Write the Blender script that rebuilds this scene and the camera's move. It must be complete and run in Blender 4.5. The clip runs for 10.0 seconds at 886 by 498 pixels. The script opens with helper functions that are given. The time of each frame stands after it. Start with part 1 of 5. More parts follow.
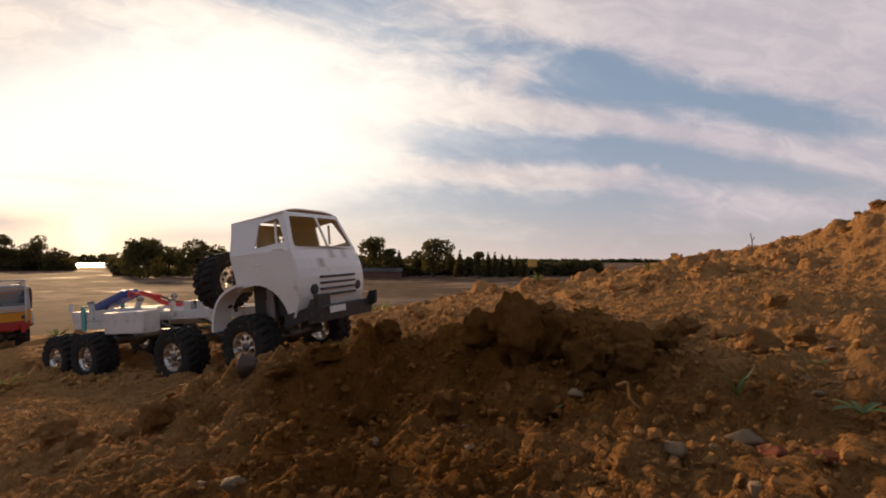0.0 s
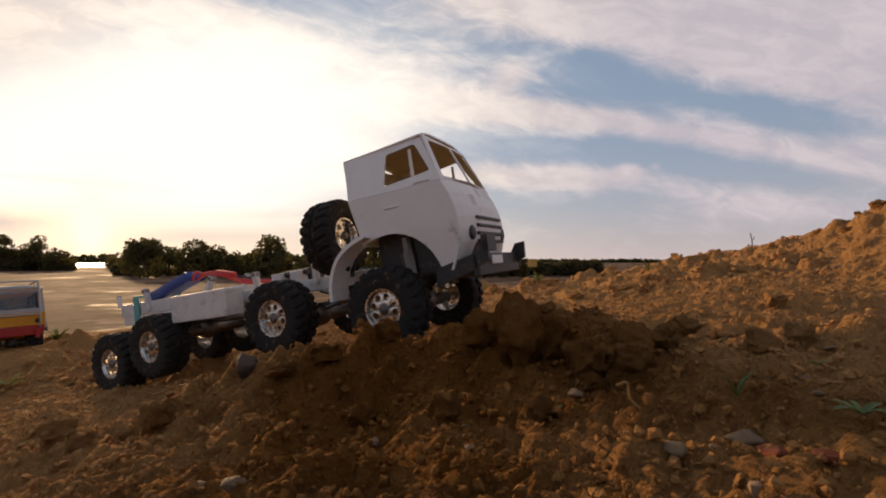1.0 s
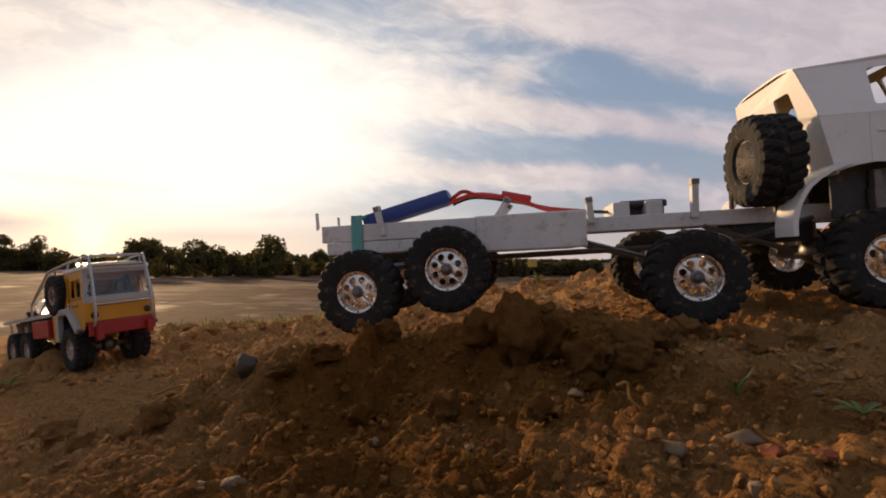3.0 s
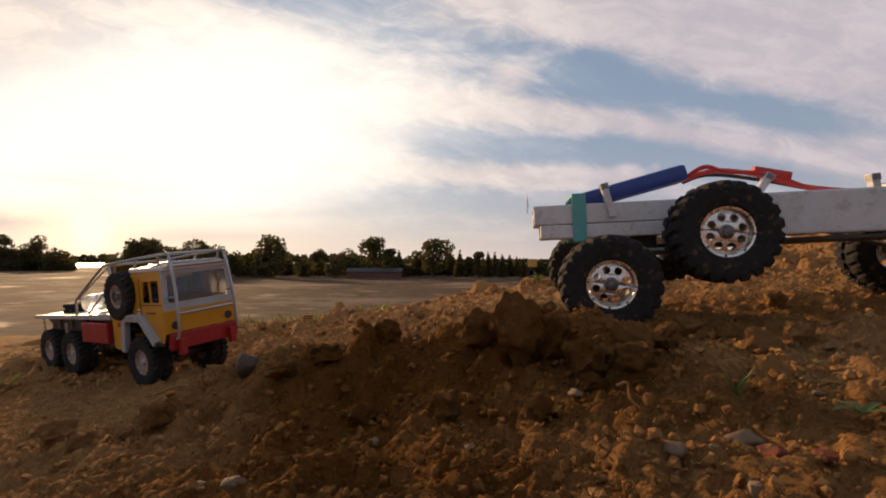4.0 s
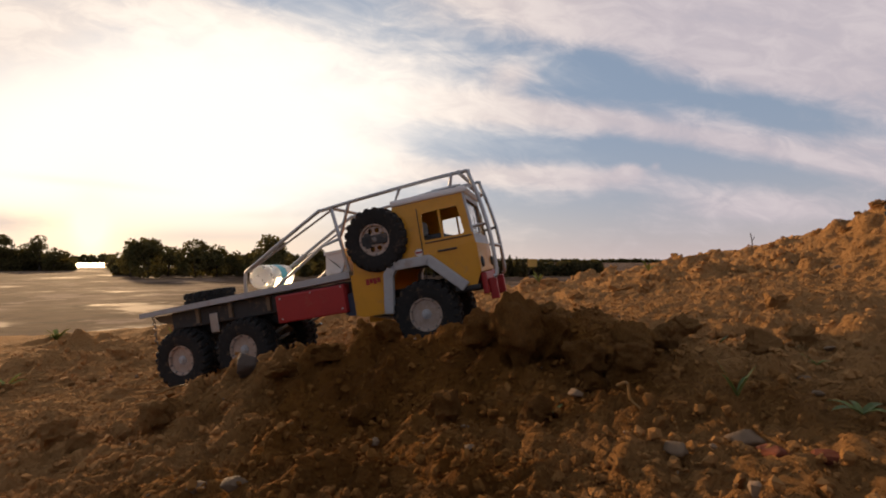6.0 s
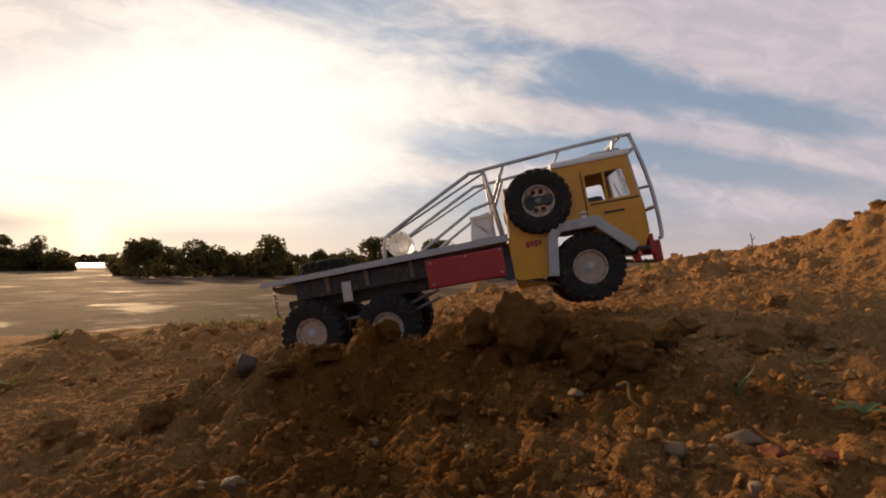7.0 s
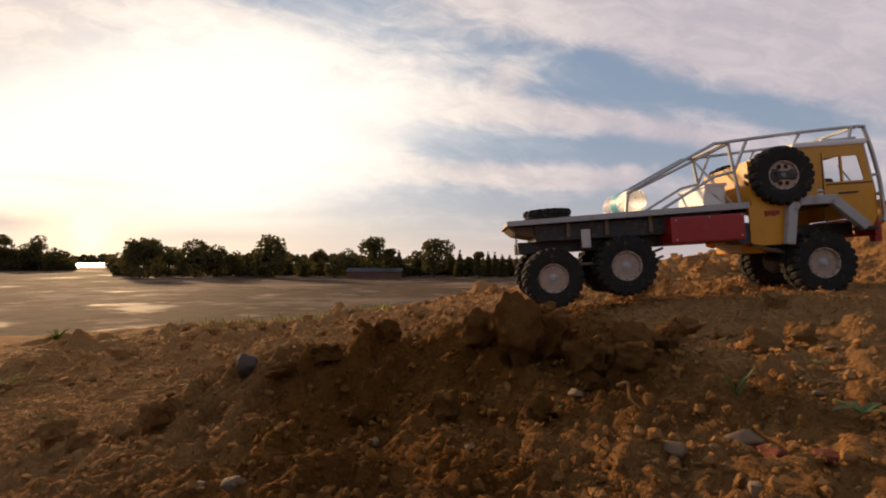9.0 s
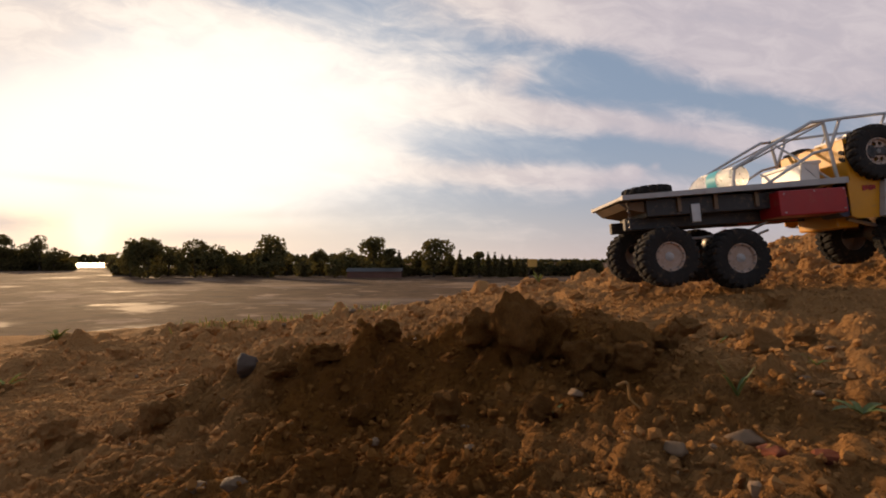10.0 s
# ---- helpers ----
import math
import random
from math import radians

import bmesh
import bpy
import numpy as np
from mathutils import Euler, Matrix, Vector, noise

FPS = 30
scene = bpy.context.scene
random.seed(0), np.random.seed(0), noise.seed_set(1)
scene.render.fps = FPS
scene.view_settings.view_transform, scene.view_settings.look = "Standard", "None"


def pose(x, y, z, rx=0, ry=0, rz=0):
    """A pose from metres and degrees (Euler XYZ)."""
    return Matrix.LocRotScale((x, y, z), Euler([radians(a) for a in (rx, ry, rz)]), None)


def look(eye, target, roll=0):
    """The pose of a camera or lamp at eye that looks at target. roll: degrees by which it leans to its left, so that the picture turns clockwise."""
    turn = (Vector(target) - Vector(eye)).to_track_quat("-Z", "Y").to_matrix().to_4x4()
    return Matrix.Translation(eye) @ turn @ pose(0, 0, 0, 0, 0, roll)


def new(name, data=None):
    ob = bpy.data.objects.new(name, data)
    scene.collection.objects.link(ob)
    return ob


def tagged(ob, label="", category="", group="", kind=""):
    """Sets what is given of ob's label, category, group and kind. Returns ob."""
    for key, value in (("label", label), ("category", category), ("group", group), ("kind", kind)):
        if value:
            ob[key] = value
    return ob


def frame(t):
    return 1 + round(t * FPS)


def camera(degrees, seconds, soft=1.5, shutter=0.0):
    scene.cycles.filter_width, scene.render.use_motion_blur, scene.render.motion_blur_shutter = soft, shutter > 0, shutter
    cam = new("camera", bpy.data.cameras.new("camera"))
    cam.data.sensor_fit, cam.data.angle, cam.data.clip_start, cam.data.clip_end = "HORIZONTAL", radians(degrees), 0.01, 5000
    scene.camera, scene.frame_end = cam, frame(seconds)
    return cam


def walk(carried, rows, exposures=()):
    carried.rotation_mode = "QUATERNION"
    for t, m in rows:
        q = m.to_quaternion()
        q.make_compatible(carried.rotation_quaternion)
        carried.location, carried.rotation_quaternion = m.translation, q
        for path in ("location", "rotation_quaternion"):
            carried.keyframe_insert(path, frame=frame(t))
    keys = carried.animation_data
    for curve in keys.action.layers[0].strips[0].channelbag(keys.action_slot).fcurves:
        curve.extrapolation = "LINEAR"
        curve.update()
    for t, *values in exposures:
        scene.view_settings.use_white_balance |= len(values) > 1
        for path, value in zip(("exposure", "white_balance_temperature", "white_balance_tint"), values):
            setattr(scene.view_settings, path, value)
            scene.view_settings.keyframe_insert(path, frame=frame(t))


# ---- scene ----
# ---- camera ----
EYE = 3.2                       # camera height over the sand plain
cam = camera(88.84, 10.0, soft=1.9)
walk(cam, [(0.0, pose(0, 0, EYE, 91.57, 0, 0)), (10.0, pose(0, 0, EYE, 91.57, 0, 0))],
     exposures=[(0.0, -0.04, 6780, 12), (10.0, -0.04, 6780, 12)])

# ---- sky, sun ----
SUN_AZ, SUN_EL = radians(-38.5), radians(12.0)   # azimuth from +Y towards +X
SUN_DIR = Vector((math.sin(SUN_AZ) * math.cos(SUN_EL), math.cos(SUN_AZ) * math.cos(SUN_EL), math.sin(SUN_EL)))
sun = new("sun", bpy.data.lights.new("sun", "SUN"))
sun.data.energy, sun.data.angle, sun.data.color = 5.0, radians(4.0), (1.0, 0.66, 0.36)
sun.matrix_world = look(SUN_DIR * 60 + Vector((0, 0, 20)), (0, 0, 20))


def build_world():
    world = bpy.data.worlds.new("evening_sky")
    scene.world = world
    world.use_nodes = True
    nt = world.node_tree
    nt.nodes.clear()
    N, L = nt.nodes.new, nt.links.new

    def math_node(op, a, b=None, c=None, clamp=False):
        n = N("ShaderNodeMath")
        n.operation, n.use_clamp = op, clamp
        for i, v in enumerate((a, b, c)):
            if v is None:
                continue
            if isinstance(v, (int, float)):
                n.inputs[i].default_value = v
            else:
                L(v, n.inputs[i])
        return n.outputs[0]

    def mix(fac, a, b, blend="MIX"):
        n = N("ShaderNodeMix")
        n.data_type, n.blend_type = "RGBA", blend
        for sock, v in ((n.inputs[0], fac), (n.inputs[6], a), (n.inputs[7], b)):
            if isinstance(v, (int, float)):
                sock.default_value = v
            elif isinstance(v, tuple):
                sock.default_value = (*v, 1)
            else:
                L(v, sock)
        return n.outputs[2]

    co = N("ShaderNodeTexCoord").outputs["Generated"]
    sky = N("ShaderNodeTexSky")
    sky.sky_type, sky.sun_disc = "NISHITA", False
    sky.sun_elevation, sky.sun_rotation = SUN_EL, SUN_AZ
    sky.air_density, sky.dust_density, sky.ozone_density = 1.0, 1.5, 2.0
    sep = N("ShaderNodeSeparateXYZ")
    L(co, sep.inputs[0])
    x, y, z = sep.outputs
    up = math_node("ADD", math_node("MAXIMUM", z, 0.0), 0.09)
    plane = N("ShaderNodeCombineXYZ")
    L(math_node("DIVIDE", x, up), plane.inputs[0])
    L(math_node("DIVIDE", y, up), plane.inputs[1])

    def clouds(scale, rot, stretch, lo, hi, seed, detail=7, rough=0.55, dist=0.4):
        m = N("ShaderNodeMapping")
        m.inputs["Location"].default_value = seed
        m.inputs["Rotation"].default_value[2] = rot
        m.inputs["Scale"].default_value = (scale, scale * stretch, 1)
        L(plane.outputs[0], m.inputs[0])
        n = N("ShaderNodeTexNoise")
        L(m.outputs[0], n.inputs[0])
        n.inputs["Scale"].default_value = 1.0
        n.inputs["Detail"].default_value, n.inputs["Roughness"].default_value = detail, rough
        n.inputs["Distortion"].default_value = dist
        r = N("ShaderNodeMapRange")
        r.interpolation_type = "SMOOTHSTEP"
        L(n.outputs[0], r.inputs[0])
        r.inputs[1].default_value, r.inputs[2].default_value = lo, hi
        return r.outputs[0]

    # the cloud field: broad streaks in front, loose drifts all round
    front = math_node("MAXIMUM", y, 0.12)
    u, v = math_node("DIVIDE", x, front), math_node("DIVIDE", z, front)
    ahead = math_node("MULTIPLY", math_node("SUBTRACT", y, 0.1), 4.0, clamp=True)

    def streak(cu, cv, ru, rv, turn, amount):
        c, s = math.cos(turn), math.sin(turn)
        du, dv = math_node("SUBTRACT", u, cu), math_node("SUBTRACT", v, cv)
        a = math_node("ADD", math_node("MULTIPLY", du, c / ru), math_node("MULTIPLY", dv, s / ru))
        b = math_node("ADD", math_node("MULTIPLY", du, -s / rv), math_node("MULTIPLY", dv, c / rv))
        r2 = math_node("ADD", math_node("MULTIPLY", a, a), math_node("MULTIPLY", b, b))
        return math_node("MULTIPLY", math_node("EXPONENT", math_node("MULTIPLY", r2, -1.0)), amount)

    def noise2(fu, fv, shear, detail, rough, dist, seed):
        p = N("ShaderNodeCombineXYZ")
        L(math_node("ADD", math_node("MULTIPLY", u, fu), seed), p.inputs[0])
        L(math_node("MULTIPLY", math_node("ADD", v, math_node("MULTIPLY", u, shear)), fv), p.inputs[1])
        n = N("ShaderNodeTexNoise")
        L(p.outputs[0], n.inputs[0])
        n.inputs["Scale"].default_value, n.inputs["Detail"].default_value = 1.0, detail
        n.inputs["Roughness"].default_value, n.inputs["Distortion"].default_value = rough, dist
        return math_node("SUBTRACT", n.outputs[0], 0.5)

    def rise(val, lo, hi):
        r = N("ShaderNodeMapRange")
        r.interpolation_type = "SMOOTHSTEP"
        L(val, r.inputs[0])
        r.inputs[1].default_value, r.inputs[2].default_value = lo, hi
        return r.outputs[0]

    # where the cloud lies: a torn sheet overhead, long thin bands, small puffs, a bank low down
    sheet = rise(math_node("SUBTRACT", v, math_node("SUBTRACT", 0.545, math_node("MULTIPLY", math_node("MAXIMUM", math_node("SUBTRACT", u, 0.05), 0.0), 0.25))), -0.075, 0.075)
    sheet = math_node("MULTIPLY", sheet, rise(u, -0.22, 0.10))
    bias = math_node("ADD", math_node("MULTIPLY", sheet, 0.52), -0.16)
    for st in ((0.02, 0.345, 0.42, 0.034, -0.07, 0.40), (0.52, 0.285, 0.40, 0.034, -0.14, 0.40), (0.92, 0.195, 0.26, 0.036, -0.20, 0.34),
               (0.15, 0.415, 0.055, 0.034, 0.15, 0.36), (-0.05, 0.20, 0.40, 0.034, -0.05, 0.42), (0.30, 0.185, 0.20, 0.022, -0.04, 0.34),
               (0.415, 0.203, 0.034, 0.017, 0.1, 0.44), (0.475, 0.214, 0.016, 0.012, 0.3, 0.36), (0.72, 0.115, 0.22, 0.05, 0.0, 0.46), (0.98, 0.245, 0.16, 0.03, -0.2, 0.34),
               (-0.24, 0.275, 0.13, 0.045, -0.25, 0.40), (-0.45, 0.53, 0.22, 0.07, -0.2, 0.36), (-0.95, 0.52, 0.30, 0.14, 0.0, 0.50), (-0.10, 0.42, 0.26, 0.13, -0.1, 0.24),
               (0.32, 0.44, 0.14, 0.05, -0.1, -0.16), (0.70, 0.35, 0.16, 0.03, -0.15, -0.20), (0.30, 0.245, 0.28, 0.022, -0.10, -0.20), (0.70, 0.205, 0.20, 0.030, -0.12, -0.18)):
        bias = math_node("ADD", streak(*st), bias)
    bias = math_node("MULTIPLY", bias, ahead)
    thin = clouds(0.42, 0.5, 2.2, 0.0, 1.0, (1.3, 4.0, 0), 8, 0.58, 0.5)
    broad = noise2(2.6, 7.0, 0.16, 10.0, 0.58, 0.6, 3.0)
    fine = noise2(9.0, 19.0, 0.12, 9.0, 0.62, 0.8, 9.0)
    field = math_node("ADD", math_node("MULTIPLY", thin, 0.2), math_node("ADD", math_node("MULTIPLY", broad, 0.75), math_node("MULTIPLY", fine, 0.42)))
    cover = rise(math_node("ADD", field, bias), -0.08, 0.42)
    soft = math_node("MULTIPLY", cover, 0.92)
    dot = N("ShaderNodeVectorMath")
    dot.operation = "DOT_PRODUCT"
    L(co, dot.inputs[0])
    dot.inputs[1].default_value = SUN_DIR
    d = math_node("MAXIMUM", dot.outputs["Value"], 0.0)
    near = rise(d, 0.42, 1.0)
    # bright thin cloud round and above the sun, ragged at its rim; the sun itself low, a dim bank beside it
    glow = math_node("MULTIPLY", streak(-0.58, 0.27, 0.56, 0.26, 0.2, 1.25), ahead)
    glow = math_node("ADD", glow, math_node("MULTIPLY", field, 0.7))
    glow = math_node("ADD", glow, streak(-0.93, 0.085, 0.16, 0.028, 0.0, -0.75))
    glow = math_node("ADD", glow, streak(-0.50, 0.10, 0.24, 0.012, 0.03, -0.25))
    aureole = math_node("MULTIPLY", rise(glow, 0.10, 1.0), ahead)
    core = math_node("MULTIPLY", math_node("ADD", streak(-0.780, 0.085, 0.040, 0.075, 0.0, 1.0), streak(-0.78, 0.11, 0.14, 0.09, 0.0, 0.45)), ahead)
    low = math_node("POWER", math_node("SUBTRACT", 1.0, math_node("MAXIMUM", z, 0.0)), 9.0)
    base = mix(0.6, sky.outputs[0], (4.7, 6.2, 8.5))
    haze = mix(near, (8.6, 7.1, 6.9), (13.4, 11.2, 9.4))
    base = mix(math_node("MULTIPLY", low, 0.88), base, haze)
    shade = mix(rise(math_node("ADD", fine, math_node("MULTIPLY", broad, 0.8)), -0.15, 0.2), (0.86, 0.86, 0.89), (1.0, 1.0, 1.0))
    lit = mix(1.0, mix(near, (8.9, 8.1, 8.6), (13.6, 12.0, 10.6)), shade, "MULTIPLY")
    out = mix(soft, base, lit)
    veil = mix(rise(z, 0.02, 0.13), (14.0, 11.6, 9.0), (16.5, 15.4, 14.0))
    out = mix(aureole, out, veil)
    bank = math_node("ADD", streak(-0.95, 0.085, 0.17, 0.030, 0.0, 0.8), streak(-0.52, 0.055, 0.22, 0.014, 0.0, 0.35))
    bank = math_node("MULTIPLY", math_node("ADD", bank, streak(-0.80, 0.175, 0.16, 0.010, -0.1, 0.3)), math_node("ADD", math_node("MULTIPLY", field, 1.5), 0.75))
    out = mix(math_node("MULTIPLY", bank, ahead, clamp=True), out, (9.6, 7.9, 7.3))
    out = mix(core, out, (24.0, 19.5, 12.5))
    bg = N("ShaderNodeBackground")
    L(out, bg.inputs[0])
    bg.inputs[1].default_value = 0.075
    o = N("ShaderNodeOutputWorld")
    L(bg.outputs[0], o.inputs[0])


build_world()


# ---- materials ----
def material(name, color, rough=0.6, metal=0.0, var=0.25, scale=30.0, bump=0.2, bump_scale=120.0, second=None,
             transmission=0.0, spec=0.5, dist=0.002, per_piece=0.0, dust=0.0):
    """Principled material: two scales of colour variation, roughness variation and fine relief; dust in sandy brown."""
    m = bpy.data.materials.new(name)
    m.use_nodes = True
    nt = m.node_tree
    N, L = nt.nodes.new, nt.links.new
    b = nt.nodes["Principled BSDF"]
    co = N("ShaderNodeTexCoord").outputs["Object"]

    def tex(s, detail=4.0, rgh=0.6):
        n = N("ShaderNodeTexNoise")
        L(co, n.inputs[0])
        n.inputs["Scale"].default_value, n.inputs["Detail"].default_value, n.inputs["Roughness"].default_value = s, detail, rgh
        return n.outputs[0]

    def ramp(fac, lo, hi):
        r = N("ShaderNodeMapRange")
        L(fac, r.inputs[0])
        r.inputs[1].default_value, r.inputs[2].default_value = lo, hi
        return r.outputs[0]

    def mix(fac, a, c, blend="MIX"):
        n = N("ShaderNodeMix")
        n.data_type, n.blend_type = "RGBA", blend
        for sock, v in ((n.inputs[0], fac), (n.inputs[6], a), (n.inputs[7], c)):
            if isinstance(v, (int, float)):
                sock.default_value = v
            elif isinstance(v, tuple):
                sock.default_value = (*v[:3], 1)
            else:
                L(v, sock)
        return n.outputs[2]

    dark = tuple(c * (1 - var) for c in color)
    light = tuple(min(1, c * (1 + var * 0.6)) for c in color)
    col = mix(ramp(tex(scale), 0.3, 0.7), dark, second or light)
    col = mix(ramp(tex(scale * 7, 3), 0.35, 0.75), col, tuple(min(1, c * (1 + var * 0.4)) for c in color))
    if per_piece:
        info = N("ShaderNodeObjectInfo").outputs["Random"]
        isl = N("ShaderNodeNewGeometry").outputs["Random Per Island"]
        add = N("ShaderNodeMath")
        add.operation = "ADD"
        L(info, add.inputs[0])
        L(isl, add.inputs[1])
        fr = N("ShaderNodeMath")
        fr.operation = "FRACT"
        L(add.outputs[0], fr.inputs[0])
        col = mix(ramp(fr.outputs[0], 0.0, 1.0), mix(per_piece, col, (0, 0, 0)), mix(per_piece * 0.4, col, (0.6, 0.34, 0.13)))
    if dust:
        col = mix(ramp(tex(scale * 1.7, 6, 0.7), 0.62 - dust * 0.35, 0.85), col, (0.21, 0.13, 0.07))
    L(col, b.inputs["Base Color"])
    rr = N("ShaderNodeMapRange")
    L(tex(scale * 3), rr.inputs[0])
    rr.inputs[3].default_value, rr.inputs[4].default_value = max(0.02, rough - 0.12), min(1, rough + 0.12)
    L(rr.outputs[0], b.inputs["Roughness"])
    b.inputs["Metallic"].default_value = metal
    b.inputs["Specular IOR Level"].default_value = spec
    b.inputs["Transmission Weight"].default_value = transmission
    if bump:
        bp = N("ShaderNodeBump")
        bp.inputs["Strength"].default_value, bp.inputs["Distance"].default_value = bump, dist
        L(tex(bump_scale, 6, 0.65), bp.inputs["Height"])
        L(bp.outputs[0], b.inputs["Normal"])
    return m


def paler_outward(m):
    """Away from the middle of the near bank the colour turns paler, in ragged patches."""
    nt = m.node_tree
    N, L = nt.nodes.new, nt.links.new
    sep = N("ShaderNodeSeparateXYZ")
    pos = N("ShaderNodeNewGeometry").outputs["Position"]
    L(pos, sep.inputs[0])

    def op(kind, a, b):
        n = N("ShaderNodeMath")
        n.operation = kind
        for i, v in enumerate((a, b)):
            if isinstance(v, (int, float)):
                n.inputs[i].default_value = v
            else:
                L(v, n.inputs[i])
        return n.outputs[0]
    tex = N("ShaderNodeTexNoise")
    L(pos, tex.inputs[0])
    tex.inputs["Scale"].default_value, tex.inputs["Detail"].default_value, tex.inputs["Roughness"].default_value = 7.0, 8.0, 0.65
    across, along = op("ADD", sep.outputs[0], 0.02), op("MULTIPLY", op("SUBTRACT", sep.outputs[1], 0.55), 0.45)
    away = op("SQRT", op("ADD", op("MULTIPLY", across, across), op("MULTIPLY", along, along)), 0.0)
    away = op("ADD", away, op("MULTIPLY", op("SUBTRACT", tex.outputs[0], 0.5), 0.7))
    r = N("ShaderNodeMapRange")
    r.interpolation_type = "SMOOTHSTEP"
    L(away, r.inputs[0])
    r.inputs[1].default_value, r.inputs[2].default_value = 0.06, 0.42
    b = nt.nodes["Principled BSDF"]
    old = b.inputs["Base Color"].links[0].from_socket
    mx = N("ShaderNodeMix")
    mx.data_type = "RGBA"
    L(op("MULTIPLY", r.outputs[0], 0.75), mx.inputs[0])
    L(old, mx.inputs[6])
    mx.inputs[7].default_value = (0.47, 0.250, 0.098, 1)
    L(mx.outputs[2], b.inputs["Base Color"])


def soil_material():
    """Loamy, clotted sand: ochre to dark brown, crumbly relief at three scales."""
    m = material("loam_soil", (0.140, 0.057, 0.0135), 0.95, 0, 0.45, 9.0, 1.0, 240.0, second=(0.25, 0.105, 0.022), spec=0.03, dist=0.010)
    nt = m.node_tree
    N, L = nt.nodes.new, nt.links.new
    bump = [n for n in nt.nodes if n.type == "BUMP"][0]
    co = N("ShaderNodeTexCoord").outputs["Object"]
    v = N("ShaderNodeTexVoronoi")
    L(co, v.inputs[0])
    v.inputs["Scale"].default_value = 70.0
    b2 = N("ShaderNodeBump")
    b2.inputs["Strength"].default_value, b2.inputs["Distance"].default_value = 0.8, 0.012
    L(v.outputs["Distance"], b2.inputs["Height"])
    b2.invert = True
    L(b2.outputs[0], bump.inputs["Normal"])
    paler_outward(m)
    return m


def sand_material():
    """The sand plain: damp brown sand with paler dry streaks and wet pans, their sky sheen put into a paler colour."""
    m = bpy.data.materials.new("damp_sand")
    m.use_nodes = True
    nt = m.node_tree
    N, L = nt.nodes.new, nt.links.new
    b = nt.nodes["Principled BSDF"]
    geo = N("ShaderNodeNewGeometry").outputs["Position"]

    def tex(scale, stretch, detail, lo, hi, loc=0.0):
        mp = N("ShaderNodeMapping")
        mp.inputs["Scale"].default_value = (scale, scale * stretch, scale)
        mp.inputs["Location"].default_value = (loc, loc, 0)
        L(geo, mp.inputs[0])
        n = N("ShaderNodeTexNoise")
        L(mp.outputs[0], n.inputs[0])
        n.inputs["Scale"].default_value, n.inputs["Detail"].default_value, n.inputs["Roughness"].default_value = 1, detail, 0.62
        r = N("ShaderNodeMapRange")
        L(n.outputs[0], r.inputs[0])
        r.inputs[1].default_value, r.inputs[2].default_value = lo, hi
        return r.outputs[0]

    def mix(fac, a, c):
        n = N("ShaderNodeMix")
        n.data_type = "RGBA"
        L(fac, n.inputs[0])
        for sock, v in ((n.inputs[6], a), (n.inputs[7], c)):
            if isinstance(v, tuple):
                sock.default_value = (*v, 1)
            else:
                L(v, sock)
        return n.outputs[2]

    col = mix(tex(0.5, 1.6, 9, 0.35, 0.7), (0.060, 0.036, 0.021), (0.112, 0.068, 0.040))
    col = mix(tex(0.045, 1.3, 9, 0.53, 0.60, 13.0), col, (0.19, 0.125, 0.080))
    col = mix(tex(0.16, 1.1, 10, 0.57, 0.62, 31.0), col, (0.24, 0.165, 0.115))
    col = mix(tex(0.22, 0.9, 9, 0.58, 0.66, 57.0), col, (0.040, 0.025, 0.016))
    # wet pans: the sky's sheen is painted as a paler colour, slightly smoother
    wet_sheen = tex(0.075, 1.2, 9, 0.56, 0.60, 4.3)
    col = mix(wet_sheen, col, (0.13, 0.09, 0.065))
    L(col, b.inputs["Base Color"])
    r = N("ShaderNodeMapRange")
    L(wet_sheen, r.inputs[0])
    r.inputs[3].default_value, r.inputs[4].default_value = 0.95, 0.72
    L(r.outputs[0], b.inputs["Roughness"])
    b.inputs["Specular IOR Level"].default_value = 0.04
    bp = N("ShaderNodeBump")
    bp.inputs["Strength"].default_value, bp.inputs["Distance"].default_value = 0.6, 0.05
    L(tex(5.0, 1.0, 8, 0.0, 1.0, 2.0), bp.inputs["Height"])
    L(bp.outputs[0], b.inputs["Normal"])
    return m


SOIL = soil_material()
SAND = sand_material()
CLOD = material("clod_earth", (0.140, 0.057, 0.013), 0.95, 0, 0.4, 25.0, 1.0, 260.0, second=(0.26, 0.110, 0.024), spec=0.03, dist=0.004, per_piece=0.22)
paler_outward(CLOD)
STONE = material("field_stone", (0.15, 0.105, 0.07), 0.75, 0, 0.3, 40.0, 0.5, 300.0, dust=0.5, per_piece=0.3, spec=0.15)
GREY_STONE = material("grey_stone", (0.068, 0.052, 0.043), 0.7, 0, 0.25, 60.0, 0.4, 300.0, dust=0.35, spec=0.15)
PALE_STONE = material("pale_stone", (0.19, 0.125, 0.075), 0.8, 0, 0.25, 60.0, 0.5, 300.0, dust=0.3, spec=0.15)
BRICK_RED = material("brick_red", (0.17, 0.045, 0.022), 0.85, 0, 0.25, 80.0, 0.5, 400.0, dust=0.4, spec=0.15)
LEAF = material("leaf_green", (0.055, 0.150, 0.020), 0.5, 0, 0.3, 40.0, 0.2, 200.0, per_piece=0.4)
YOUNG_LEAF = material("young_leaf", (0.20, 0.30, 0.04), 0.5, 0, 0.3, 40.0, 0.2, 200.0, per_piece=0.3)
CROWN = material("tree_leaves", (0.075, 0.085, 0.034), 0.8, 0, 0.4, 0.6, 0.0, 5.0, per_piece=0.5, spec=0.2)
CONIFER = material("conifer_needles", (0.030, 0.045, 0.024), 0.8, 0, 0.4, 0.6, 0.0, 5.0, per_piece=0.5, spec=0.2)
BARK = material("bark", (0.06, 0.045, 0.032), 0.9, 0, 0.4, 6.0, 0.5, 20.0)
